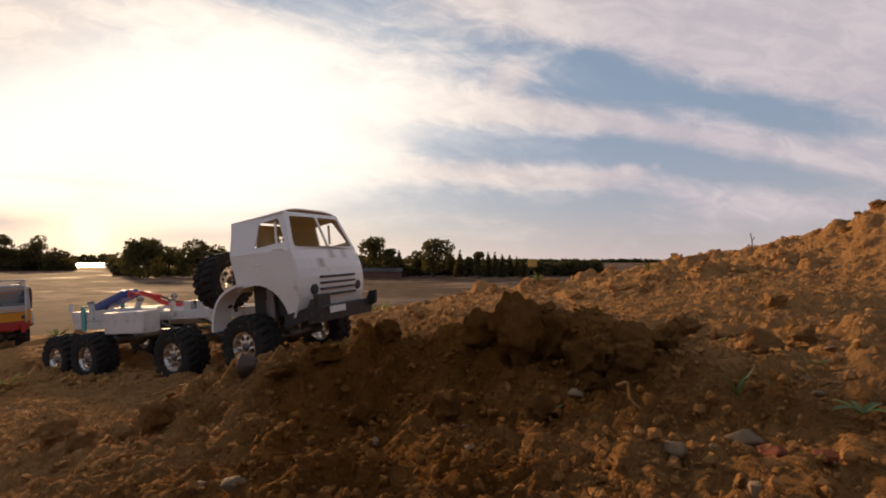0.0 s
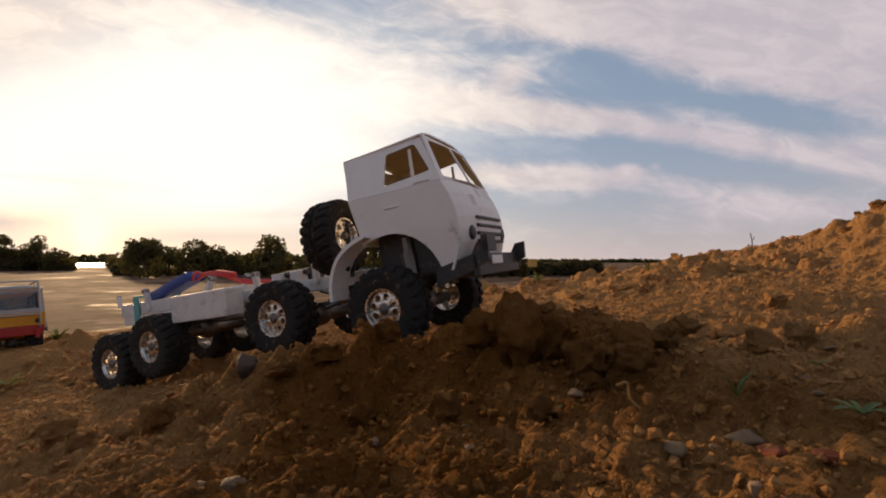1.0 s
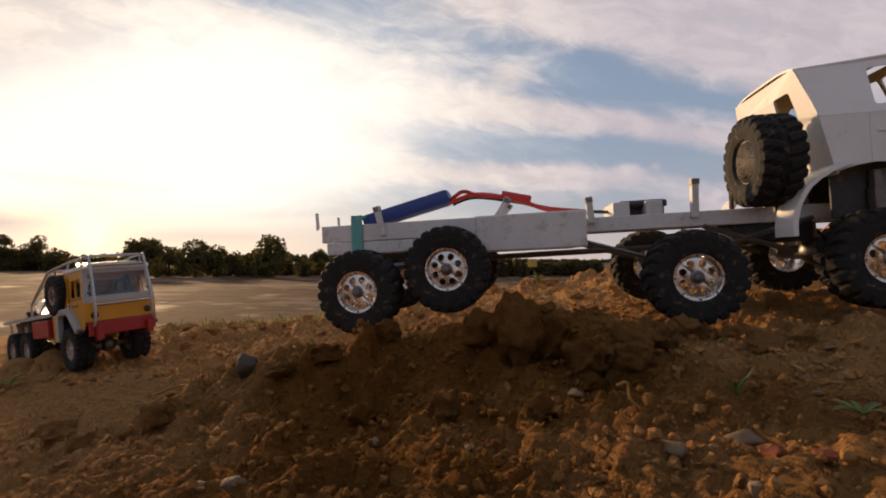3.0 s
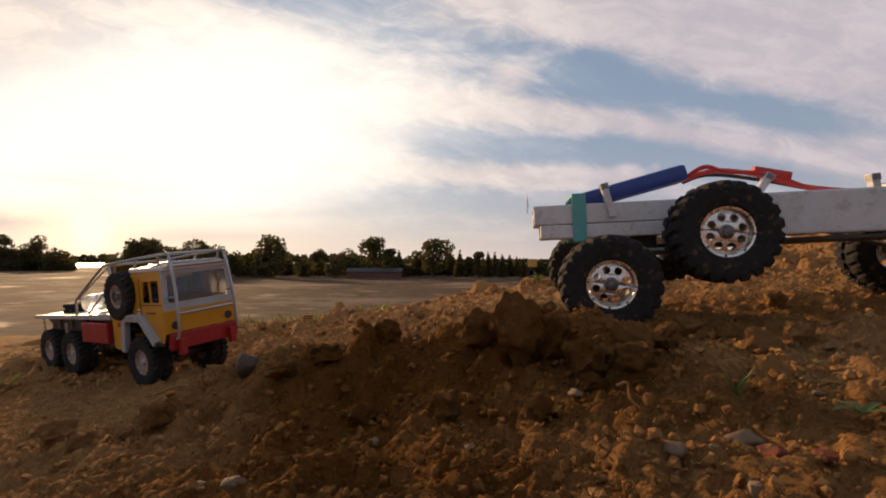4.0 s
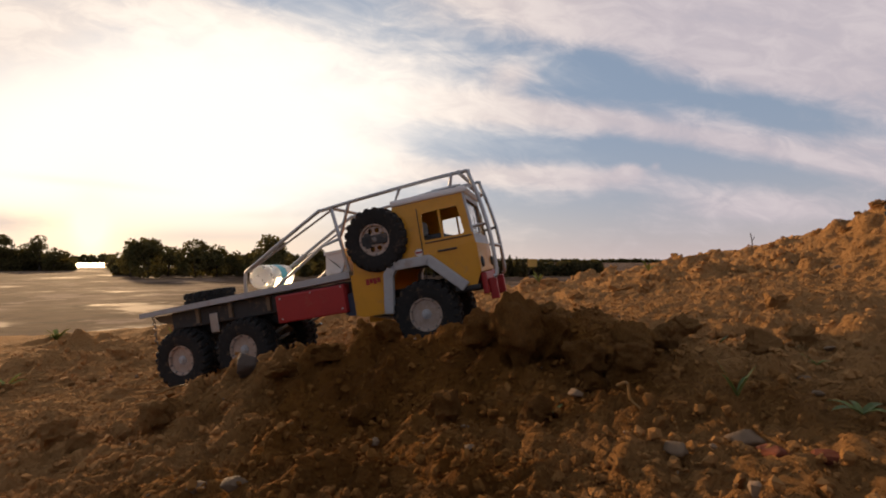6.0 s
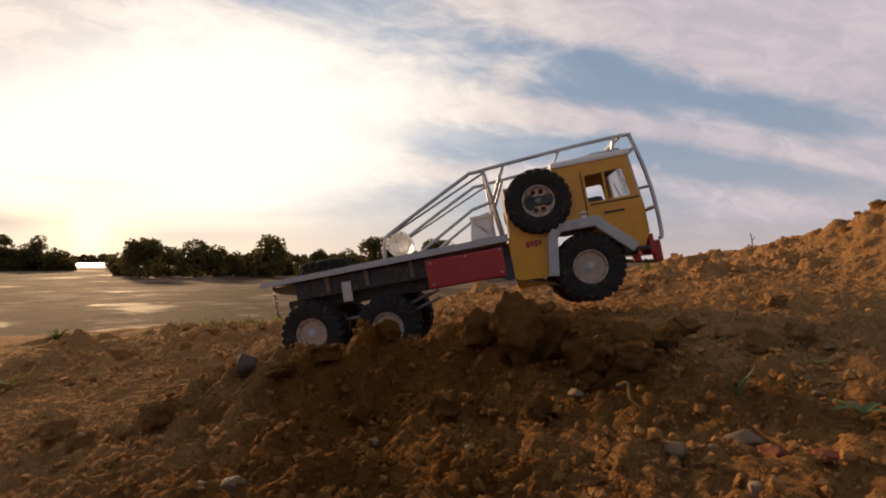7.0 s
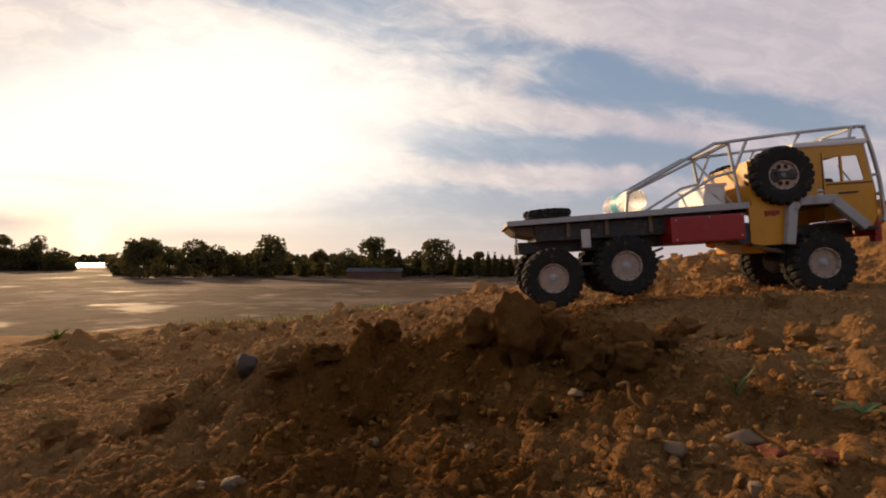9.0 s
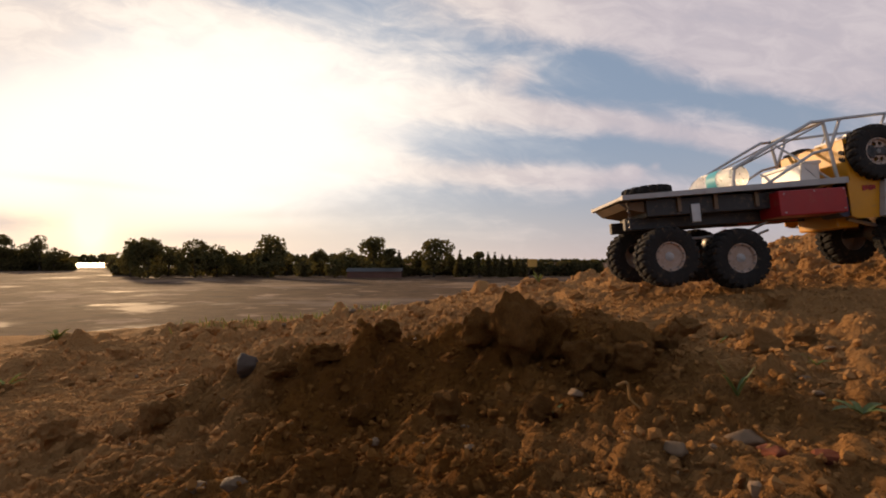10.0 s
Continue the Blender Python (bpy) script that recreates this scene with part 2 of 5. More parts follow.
STRAW = material("dry_stalk", (0.20, 0.10, 0.02), 0.7, 0, 0.3, 60.0, 0.2, 200.0)


def let_light_through(m, share, color):
    """Thin leaves pass part of the light that falls on their far side."""
    nt = m.node_tree
    t, mx = nt.nodes.new("ShaderNodeBsdfTranslucent"), nt.nodes.new("ShaderNodeMixShader")
    t.inputs[0].default_value = (*color, 1)
    mx.inputs[0].default_value = share
    nt.links.new(nt.nodes["Principled BSDF"].outputs[0], mx.inputs[1])
    nt.links.new(t.outputs[0], mx.inputs[2])
    nt.links.new(mx.outputs[0], nt.nodes["Material Output"].inputs[0])


for leafy in (LEAF, YOUNG_LEAF, CROWN, CONIFER):
    let_light_through(leafy, 0.4, (0.13, 0.11, 0.03))
WHITE = material("white_lexan_paint", (0.66, 0.64, 0.62), 0.42, 0, 0.06, 14.0, 0.08, 120.0, dust=0.02)
CREAM = material("cream_inner_shell", (0.62, 0.50, 0.28), 0.6, 0, 0.15, 20.0, 0.05, 100.0)
WOOD_WHITE = material("white_painted_rail", (0.55, 0.54, 0.53), 0.55, 0, 0.15, 25.0, 0.2, 150.0, dust=0.22)
RUBBER = material("tyre_rubber", (0.017, 0.0155, 0.0145), 0.85, 0, 0.35, 50.0, 0.3, 300.0, dust=0.16, spec=0.25)
CHROME = material("satin_chrome", (0.62, 0.60, 0.57), 0.28, 1.0, 0.15, 60.0, 0.1, 300.0, dust=0.15)
WHITE_RIM = material("white_rim_paint", (0.36, 0.275, 0.225), 0.5, 0, 0.2, 60.0, 0.15, 300.0, dust=0.55)
BLACK = material("black_plastic", (0.018, 0.018, 0.019), 0.55, 0, 0.3, 40.0, 0.15, 200.0, dust=0.22)
STEEL = material("dark_steel", (0.16, 0.155, 0.15), 0.45, 0.9, 0.3, 50.0, 0.2, 250.0, dust=0.3)
SILVER = material("brushed_tube", (0.38, 0.38, 0.38), 0.42, 1.0, 0.15, 50.0, 0.1, 250.0, dust=0.10)
YELLOW = material("yellow_paint", (0.52, 0.235, 0.008), 0.42, 0, 0.12, 16.0, 0.1, 150.0, dust=0.12)
RED = material("red_paint", (0.29, 0.011, 0.012), 0.45, 0, 0.15, 20.0, 0.1, 150.0, dust=0.12)
GREY = material("grey_paint", (0.33, 0.33, 0.33), 0.5, 0, 0.15, 20.0, 0.1, 150.0, dust=0.2)
# tan, with the shade below the load bed darkened into its colour
SHADED_TAN = material("shaded_tan_underbody", (0.13, 0.09, 0.055), 0.7, 0, 0.3, 20.0, 0.2, 120.0, dust=0.3)
BLUE = material("blue_sleeve", (0.012, 0.045, 0.22), 0.4, 0, 0.2, 40.0, 0.15, 150.0)
TEAL = material("teal_strap", (0.10, 0.33, 0.31), 0.7, 0, 0.2, 90.0, 0.3, 400.0)
LABEL_TEAL = material("teal_label", (0.08, 0.42, 0.50), 0.5, 0, 0.1, 40.0, 0.0)
CABLE_RED = material("red_cable", (0.50, 0.03, 0.025), 0.5, 0, 0.1, 60.0, 0.1, 200.0)
ORANGE = material("orange_indicator", (0.75, 0.24, 0.02), 0.3, 0, 0.1, 60.0, 0.0)
BARN = material("barn_boards", (0.13, 0.06, 0.04), 0.8, 0, 0.3, 0.8, 0.2, 6.0)
SIGN = material("yellow_board", (0.55, 0.30, 0.06), 0.6, 0, 0.15, 2.0, 0.1, 10.0)
CLEAR = material("clear_plastic", (0.86, 0.88, 0.90), 0.30, 0, 0.04, 20.0, 0.8, 70.0, transmission=0.7, dist=0.006)
GLASS = material("windscreen_plastic", (0.9, 0.9, 0.9), 0.06, 0, 0.02, 20.0, 0.0, transmission=1.0)


def water_material():
    m = material("lake_water", (0.02, 0.03, 0.035), 0.12, 0, 0.1, 0.05, 0.15, 1.5, spec=0.6, dist=0.05)
    return m


WATER = water_material()


# ---- mesh helpers ----
def part(name, bm, mats, parent=None, label="", smooth=False):
    """Links a bmesh as one mesh object, under a thing or a part."""
    me = bpy.data.meshes.new(name)
    bmesh.ops.recalc_face_normals(bm, faces=bm.faces)
    if smooth:
        for f in bm.faces:
            f.smooth = True
    bm.to_mesh(me)
    bm.free()
    for mt in (mats if isinstance(mats, (list, tuple)) else [mats]):
        me.materials.append(mt)
    ob = new(name, me)
    if smooth:
        me.set_sharp_from_angle(angle=radians(38))
    if parent:
        ob.parent = parent
    if label:
        ob["label"] = label
    return ob


def thing(name, label, category, m=None, group="", kind=""):
    ob = new(name)
    ob.empty_display_size = 0.05
    if m is not None:
        ob.matrix_world = m
    return tagged(ob, label, category, group, kind)


def box(bm, lo, hi, bevel=0.0, m=None, mat=0):
    made = bmesh.ops.create_cube(bm, size=1.0)["verts"]
    c = [(a + b) / 2 for a, b in zip(lo, hi)]
    s = [abs(b - a) for a, b in zip(lo, hi)]
    for v in made:
        v.co = Vector((v.co.x * s[0] + c[0], v.co.y * s[1] + c[1], v.co.z * s[2] + c[2]))
    faces = {f for v in made for f in v.link_faces}
    for f in faces:
        f.material_index = mat
    if bevel:
        edges = list({e for v in made for e in v.link_edges})
        res = bmesh.ops.bevel(bm, geom=edges, offset=bevel, segments=2, affect="EDGES", profile=0.6)
        made = list({v for f in res["faces"] for v in f.verts} | {v for v in made if v.is_valid})
    if m is not None:
        bmesh.ops.transform(bm, matrix=m, verts=made)
    return bm


def tube(bm, pts, r, seg=8, mat=0, closed_ends=True):
    """A round bar along points."""
    pts = [Vector(p) for p in pts]
    rings, side = [], None
    for i, p in enumerate(pts):
        d = ((pts[min(i + 1, len(pts) - 1)] - p).normalized() + (p - pts[max(i - 1, 0)]).normalized()).normalized()
        if side is None:
            side = d.orthogonal().normalized()
        side = (side - d * side.dot(d)).normalized()
        other = d.cross(side)
        rad = r[i] if isinstance(r, (list, tuple)) else r
        rings.append([bm.verts.new(p + rad * (math.cos(2 * math.pi * k / seg) * side + math.sin(2 * math.pi * k / seg) * other)) for k in range(seg)])
    for a, b in zip(rings, rings[1:]):
        for k in range(seg):
            f = bm.faces.new((a[k], a[(k + 1) % seg], b[(k + 1) % seg], b[k]))
            f.material_index = mat
    if closed_ends:
        bm.faces.new(rings[0][::-1]).material_index = mat
        bm.faces.new(rings[-1]).material_index = mat
    return bm


def smooth_path(pts, n=6):
    """A rounded path through points (Catmull-Rom)."""
    pts = [Vector(p) for p in pts]
    out = []
    for i in range(len(pts) - 1):
        p0, p1, p2, p3 = pts[max(i - 1, 0)], pts[i], pts[i + 1], pts[min(i + 2, len(pts) - 1)]
        for k in range(n):
            t = k / n
            out.append(0.5 * ((2 * p1) + (p2 - p0) * t + (2 * p0 - 5 * p1 + 4 * p2 - p3) * t * t + (3 * p1 - p0 - 3 * p2 + p3) * t ** 3))
    return out + [pts[-1]]


def lathe(bm, profile, seg=32, axis_y=True, mat=0):
    """Revolves (radius, offset) pairs about the Y axis."""
    rings = []
    for r, o in profile:
        rings.append([bm.verts.new((r * math.cos(2 * math.pi * k / seg), o, r * math.sin(2 * math.pi * k / seg))) for k in range(seg)])
    for a, b in zip(rings, rings[1:]):
        for k in range(seg):
            bm.faces.new((a[k], a[(k + 1) % seg], b[(k + 1) % seg], b[k])).material_index = mat
    return bm


def panel(bm, loops, fn, mats=(0, 0, 0)):
    """A sheet with holes: loops of (u, v), the outline first; fn(u, v, side) gives the place on face 0 and face 1."""
    from mathutils import geometry
    vl = [[Vector((u, v, 0)) for u, v in lp] for lp in loops]
    tris = geometry.tessellate_polygon(vl)
    flat = [p for lp in loops for p in lp]
    a = [bm.verts.new(fn(u, v, 0)) for u, v in flat]
    b = [bm.verts.new(fn(u, v, 1)) for u, v in flat]
    for t in tris:
        bm.faces.new([a[i] for i in t]).material_index = mats[0]
        bm.faces.new([b[i] for i in t[::-1]]).material_index = mats[1]
    o = 0
    for lp in loops:
        n = len(lp)
        for i in range(n):
            j = (i + 1) % n
            bm.faces.new((a[o + i], a[o + j], b[o + j], b[o + i])).material_index = mats[2]
        o += n
    return bm


def round_poly(pts, r, n=3):
    """Rounds the corners of a (u, v) outline."""
    out = []
    for i, p in enumerate(pts):
        p, a, b = Vector(p), Vector(pts[i - 1]), Vector(pts[(i + 1) % len(pts)])
        da, db = (a - p), (b - p)
        k = min(r, da.length * 0.45, db.length * 0.45)
        s, e = p + da.normalized() * k, p + db.normalized() * k
        for j in range(n + 1):
            t = j / n
            q = s * (1 - t) ** 2 + p * 2 * t * (1 - t) + e * t * t
            out.append((q.x, q.y))
    return out


def circle(cx, cy, r, n=14):
    return [(cx + r * math.cos(2 * math.pi * k / n), cy + r * math.sin(2 * math.pi * k / n)) for k in range(n)]


def mesh_np(name, verts, faces, mats, mat_index=None, smooth=True):
    me = bpy.data.meshes.new(name)
    nv, nf, k = len(verts), len(faces), faces.shape[1]
    me.vertices.add(nv)
    me.vertices.foreach_set("co", np.asarray(verts, dtype=np.float32).ravel())
    me.loops.add(nf * k)
    me.loops.foreach_set("vertex_index", np.asarray(faces, dtype=np.int32).ravel())
    me.polygons.add(nf)
    me.polygons.foreach_set("loop_start", np.arange(nf, dtype=np.int32) * k)
    me.polygons.foreach_set("use_smooth", np.full(nf, smooth))
    if mat_index is not None:
        me.polygons.foreach_set("material_index", mat_index.astype(np.int32))
    for mt in mats:
        me.materials.append(mt)
    me.update(calc_edges=True)
    return new(name, me)


# ---- ground ----
def hash2(ix, iy, seed):
    h = (ix.astype(np.int64) * 374761393 + iy.astype(np.int64) * 668265263 + seed * 974711) & 0x7FFFFFFF
    h = ((h ^ (h >> 13)) * 1274126177) & 0x7FFFFFFF
    return ((h ^ (h >> 16)) & 0xFFFF) / 65535.0


def vnoise(x, y, seed=0):
    ix, iy = np.floor(x), np.floor(y)
    fx, fy = x - ix, y - iy
    fx, fy = fx * fx * fx * (fx * (fx * 6 - 15) + 10), fy * fy * fy * (fy * (fy * 6 - 15) + 10)
    a, b = hash2(ix, iy, seed), hash2(ix + 1, iy, seed)
    c, d = hash2(ix, iy + 1, seed), hash2(ix + 1, iy + 1, seed)
    return (a * (1 - fx) + b * fx) * (1 - fy) + (c * (1 - fx) + d * fx) * fy - 0.5


def fbm(x, y, octaves, seed=0, gain=0.5):
    out, amp = 0.0, 1.0
    for o in range(octaves):
        out = out + amp * vnoise(x, y, seed + 7 * o)
        x, y, amp = x * 2.03 + 17.1, y * 2.03 - 9.7, amp * gain
    return out


def smooth(a, b, v):
    t = np.clip((v - a) / (b - a), 0, 1)
    return t * t * (3 - 2 * t)


def mound(x, y):
    """Height of the heap without clods: a bank that climbs to the right, a low shelf at its foot, a berm beside the wheel track."""
    xs = np.clip(x, -6, 6)
    ys = np.clip(y, -3, 4)
    plane = -0.165 + (0.230 - 0.025 * np.clip(ys - 0.85, -0.6, 1.6)) * xs - 0.035 * (ys - 0.85) + 0.10 * smooth(0.98, 1.55, xs) * (1 - smooth(1.2, 1.8, ys)) * smooth(-0.5, 0.4, ys)
    shelf = -0.088 + 0.075 * (xs - 0.4) + (0.29 * smooth(0.95, 1.6, xs) + 0.03 * smooth(1.22, 1.30, xs)) * smooth(-0.5, 0.4, ys) + 0.25 * smooth(0.5, 2.5, -ys) + 0.25 * smooth(1.2, 2.3, ys)
    k = 0.025
    z = -k * np.logaddexp(-plane / k, -shelf / k)
    z = z - 0.09 * np.clip(xs - 2.4, 0, 9)
    k = 0.06
    z = k * np.logaddexp(z / k, (-0.350 + 0.06 * np.minimum(xs + 1.2, 0)) / k)
    berm = 0.062 * np.exp(-((ys - 0.60 + 0.05 * np.sin(3 * xs)) / 0.085) ** 2) * (1 - smooth(0.10, 0.34, xs)) * smooth(-0.52, -0.24, xs)
    rut = 0.032 * np.exp(-((ys - 0.67) / 0.11) ** 2) * smooth(0.20, 0.36, xs) * (1 - smooth(0.75, 1.0, xs))
    brow = 0.0125 * np.clip(ys, 0, 3) * smooth(0.12, 0.32, xs / np.maximum(ys, 0.3)) * smooth(1.05, 1.5, ys)
    return z + berm - rut - brow


def ground_height(x, y):
    x, y = np.asarray(x, float), np.asarray(y, float)
    edge = 2.45 + 0.25 * fbm(x * 0.9, y * 0, 3, 5)
    on = (1 - smooth(edge, edge + 6.5, y)) * smooth(-13.0, -5.0, x) * (1 - smooth(7, 16, x)) * smooth(-14, -6, y)
    far = smooth(6, 30, np.hypot(x, y))
    m = mound(x, y) + EYE
    calm = 1 - 0.75 * np.exp(-((y - 0.92) / 0.22) ** 2) * smooth(-1.5, -0.5, x)
    m = m + calm * (0.030 * fbm(x * 2.3, y * 2.3, 4, 11) * smooth(0.2, 0.7, np.hypot(x, y)) + 0.007 * fbm(x * 14, y * 14, 3, 23))
    plain = 0.05 * fbm(x * 0.2, y * 0.2, 4, 31) * far
    return plain * (1 - on) + m * on


def packed(x, y, cell, seed):
    """Packed lumps: 1 in the middle of a lump, falling to 0 in the creases between neighbours; also a random number per lump."""
    gx, gy = x / cell, y / cell
    ix, iy = np.floor(gx), np.floor(gy)
    d1, d2, pick = np.full(x.shape, 9.0), np.full(x.shape, 9.0), np.zeros(x.shape)
    for a in (-1, 0, 1):
        for b in (-1, 0, 1):
            cx, cy = ix + a, iy + b
            d = np.hypot(cx + 0.1 + 0.8 * hash2(cx, cy, seed) - gx, cy + 0.1 + 0.8 * hash2(cx, cy, seed + 3) - gy)
            first = d < d1
            d2 = np.where(first, d1, np.minimum(d2, d))
            pick = np.where(first, hash2(cx, cy, seed + 5), pick)
            d1 = np.where(first, d, d1)
    return np.sqrt(np.clip((d2 - d1) * 1.3, 0, 1)), pick


def graded(lo, hi, start, end, step, grow):
    """Coordinates with an even step from start to end, growing outwards to lo and hi."""
    mid = list(np.arange(start, end + step / 2, step))
    out, s = [], step
    p = start
    while p > lo:
        s *= grow
        p -= s
        out.append(p)
    up, s, p = [], step, mid[-1]
    while p < hi:
        s *= grow
        p += s
        up.append(p)
    return np.array(out[::-1] + mid + up)


SURFACE = {}


def surface(x, y):
    """Height of the finished ground, clods included."""
    xs, ys, Z = SURFACE["x"], SURFACE["y"], SURFACE["z"]
    x, y = np.asarray(x, float), np.asarray(y, float)
    i, j = np.clip(np.searchsorted(xs, x) - 1, 0, len(xs) - 2), np.clip(np.searchsorted(ys, y) - 1, 0, len(ys) - 2)
    a, b = (x - xs[i]) / (xs[i + 1] - xs[i]), (y - ys[j]) / (ys[j + 1] - ys[j])
    return (Z[j, i] * (1 - a) + Z[j, i + 1] * a) * (1 - b) + (Z[j + 1, i] * (1 - a) + Z[j + 1, i + 1] * a) * b


def build_ground():
    xs = graded(-3500, 3500, -1.15, 1.5, 0.0048, 1.022)
    ys = graded(-3500, 3500, 0.12, 1.15, 0.0042, 1.020)
    X, Y = np.meshgrid(xs, ys)
    Z = ground_height(X, Y)
    rng = np.random.default_rng(4)
    # crumbs and clods heaped into the surface
    n = 9000
    cx, cy = rng.uniform(-2.2, 2.6, n), rng.uniform(0.1, 2.6, n)
    cr = np.clip(0.006 * (rng.pareto(1.6, n) + 1), 0.006, 0.008 + 0.024 * np.hypot(cx, cy))
    rough = 0.35 + 0.9 * smooth(-0.1, 0.35, fbm(cx * 1.6, cy * 1.6, 3, 41) + 0.12)
    track = np.exp(-((cy - 0.92) / 0.2) ** 2)
    for a, b, r, q in zip(cx, cy, cr, rough * (1 - 0.55 * track)):
        i0, i1 = np.searchsorted(xs, (a - r, a + r))
        j0, j1 = np.searchsorted(ys, (b - r, b + r))
        if i1 - i0 < 2 or j1 - j0 < 2:
            continue
        dx, dy = (X[j0:j1, i0:i1] - a) / r, (Y[j0:j1, i0:i1] - b) / r
        d = np.maximum(np.abs(dx * 0.8 + dy * 0.5), np.abs(dy * 0.9 - dx * 0.4)) * 0.6 + np.hypot(dx, dy) * 0.5
        Z[j0:j1, i0:i1] += r * 0.42 * q * np.clip(1 - d ** 3, 0, 1)
    near = np.exp(-(np.hypot(X, Y) / 3.0) ** 4)
    wob_x, wob_y = 0.02 * fbm(X * 22, Y * 22, 3, 71), 0.02 * fbm(X * 22, Y * 22, 3, 73)
    lane = 1 - 0.75 * np.exp(-((Y - 0.92) / 0.2) ** 2)
    cloddy = smooth(-0.16, 0.22, fbm(X * 2.7, Y * 2.7, 3, 81)) * lane
    for cell, high, seed in ((0.060, 0.012, 101), (0.026, 0.009, 111), (0.0125, 0.0045, 121)):
        lump, own = packed(X + wob_x, Y + wob_y, cell * (0.8 + 0.25 * (cell > 0.02)), seed)
        Z = Z + near * high * lump * (own > 0.35) * own * (0.30 + 0.85 * cloddy if cell > 0.015 else 0.5 + 0.5 * lane)
    Z = Z + near * (0.006 * fbm(X * 45, Y * 45, 3, 51) + 0.006 * fbm(X * 95, Y * 95, 3, 61, 0.7))
    ny, nx = X.shape
    idx = np.arange(ny * nx).reshape(ny, nx)
    faces = np.stack([idx[:-1, :-1], idx[:-1, 1:], idx[1:, 1:], idx[1:, :-1]], -1).reshape(-1, 4)
    fy = (Y[:-1, :-1] * 0.5 + Y[1:, 1:] * 0.5).ravel()
    fx = (X[:-1, :-1] * 0.5 + X[1:, 1:] * 0.5).ravel()
    sandy = (fy > 6.0) | (np.abs(fx) > 11) | (fy < -11)
    SURFACE.update(x=xs, y=ys, z=Z)
    ob = mesh_np("ground", np.stack([X, Y, Z], -1).reshape(-1, 3), faces, [SOIL, SAND], sandy.astype(int))
    return tagged(ob, "heap of clotted ochre loam above a wide damp sand plain", "ground", kind="structure")


GROUND = build_ground()


def gz(x, y):
    return float(surface(x, y))


# ---- wheels ----
def tyre_mesh(bm, R, w, lugs, deep):
    """Off-road tyre about the Y axis, one skin: rounded carcass, staggered lugs raised on both shoulders, a groove between."""
    h, r0, per = w / 2, R - deep, 6
    half = [(0.02, 1.0, 0.0), (0.16, 1.0, 0.0), (0.18, 1.0, 1.0), (0.50, 0.998, 1.0), (0.82, 0.985, 1.0), (0.96, 0.95, 0.95), (1.03, 0.86, 0.55), (1.02, 0.80, 0.0), (1.02, 0.70, 0.0), (0.95, 0.55, 0.0), (0.78, 0.49, 0.0)]
    rows = [(-y, r, g) for y, r, g in half[::-1]] + half
    n = lugs * per
    rings = []
    for y, r, g in rows:
        ring = []
        for k in range(n):
            shift = 0 if y < 0 else per // 2
            skew = int(round(abs(y) * 2))
            on = 1.0 if (k + shift + skew) % per < 4 else 0.0
            rad = r0 * r + deep * g * on
            a = 2 * math.pi * k / n
            ring.append(bm.verts.new((rad * math.cos(a), y * h + (0.025 * h * on * g if y > 0.9 else -0.025 * h * on * g if y < -0.9 else 0), rad * math.sin(a))))
        rings.append(ring)
    for p, q in zip(rings, rings[1:]):
        for k in range(n):
            bm.faces.new((p[k], p[(k + 1) % n], q[(k + 1) % n], q[k]))
    return bm


def wheel(truck, name_at, R, w, side, rim_mat, white=False, spare=False):
    """Wheel > tyre, rim, hub cap. side: -1 shows its face towards -Y."""
    h = w / 2
    bm = bmesh.new()
    lathe(bm, [(R * 0.46, -h * 0.8), (R * 0.50, -h * 0.8), (R * 0.50, h * 0.8), (R * 0.46, h * 0.8), (R * 0.44, 0), (R * 0.46, -h * 0.8)], 32)
    wh = part("wheel", bm, rim_mat, truck, smooth=True)
    wh.matrix_basis = pose(*name_at)
    bm = bmesh.new()
    tyre_mesh(bm, R, w, 22 if not white else 24, R * 0.065)
    part("tyre", bm, RUBBER, wh, "black knobbly rubber tyre dusty with loam")
    bm = bmesh.new()
    ro = R * 0.475
    holes = 8
    loops = [circle(0, 0, ro, 40)]
    if not white:
        loops += [circle(ro * 0.62 * math.cos(2 * math.pi * (k + 0.5) / holes), ro * 0.62 * math.sin(2 * math.pi * (k + 0.5) / holes), ro * 0.165, 12) for k in range(holes)]
    face = side * h * 0.62

    def disc(u, v, s):
        q = math.hypot(u, v) / ro
        return Vector((u, face + side * (0.004 * (1 - q) - (0.003 if s else 0.0)), v))
    panel(bm, loops, disc)
    rimp = part("rim", bm, rim_mat, wh, "white dished rim" if white else "satin chrome rim with eight round holes")
    bm = bmesh.new()
    rot = Matrix.Scale(side, 4, (0, 1, 0))
    lathe(bm, [(ro * 0.985, h * 0.50), (ro * 1.06, h * 0.72), (ro * 1.05, h * 0.86), (ro * 0.93, h * 0.84), (ro * 0.86, h * 0.66)], 40)
    bmesh.ops.transform(bm, matrix=rot, verts=bm.verts)
    part("bead_ring", bm, rim_mat, wh, smooth=True)
    bm = bmesh.new()
    lathe(bm, [(0.0005, h * 0.86), (ro * 0.16, h * 0.84), (ro * 0.20, h * 0.74), (ro * 0.30, h * 0.70), (ro * 0.32, h * 0.55)], 18)
    bmesh.ops.transform(bm, matrix=rot, verts=bm.verts)
    part("hub_cap", bm, STEEL if not white else GREY, wh, smooth=True)
    n = 8 if not white else 10
    bm = bmesh.new()
    box(bm, (-0.0017, -0.002, -0.0017), (0.0017, 0.0025, 0.0017), 0.0006)
    first = part("bolt", bm, STEEL, wh)
    for k in range(n):
        a, q = 2 * math.pi * k / n, ro * (0.93 if white else 0.96)
        ob = first if k == 0 else new("bolt", first.data)
        ob.parent = wh
        ob.location = (q * math.cos(a), side * h * 0.80, q * math.sin(a))
    return wh


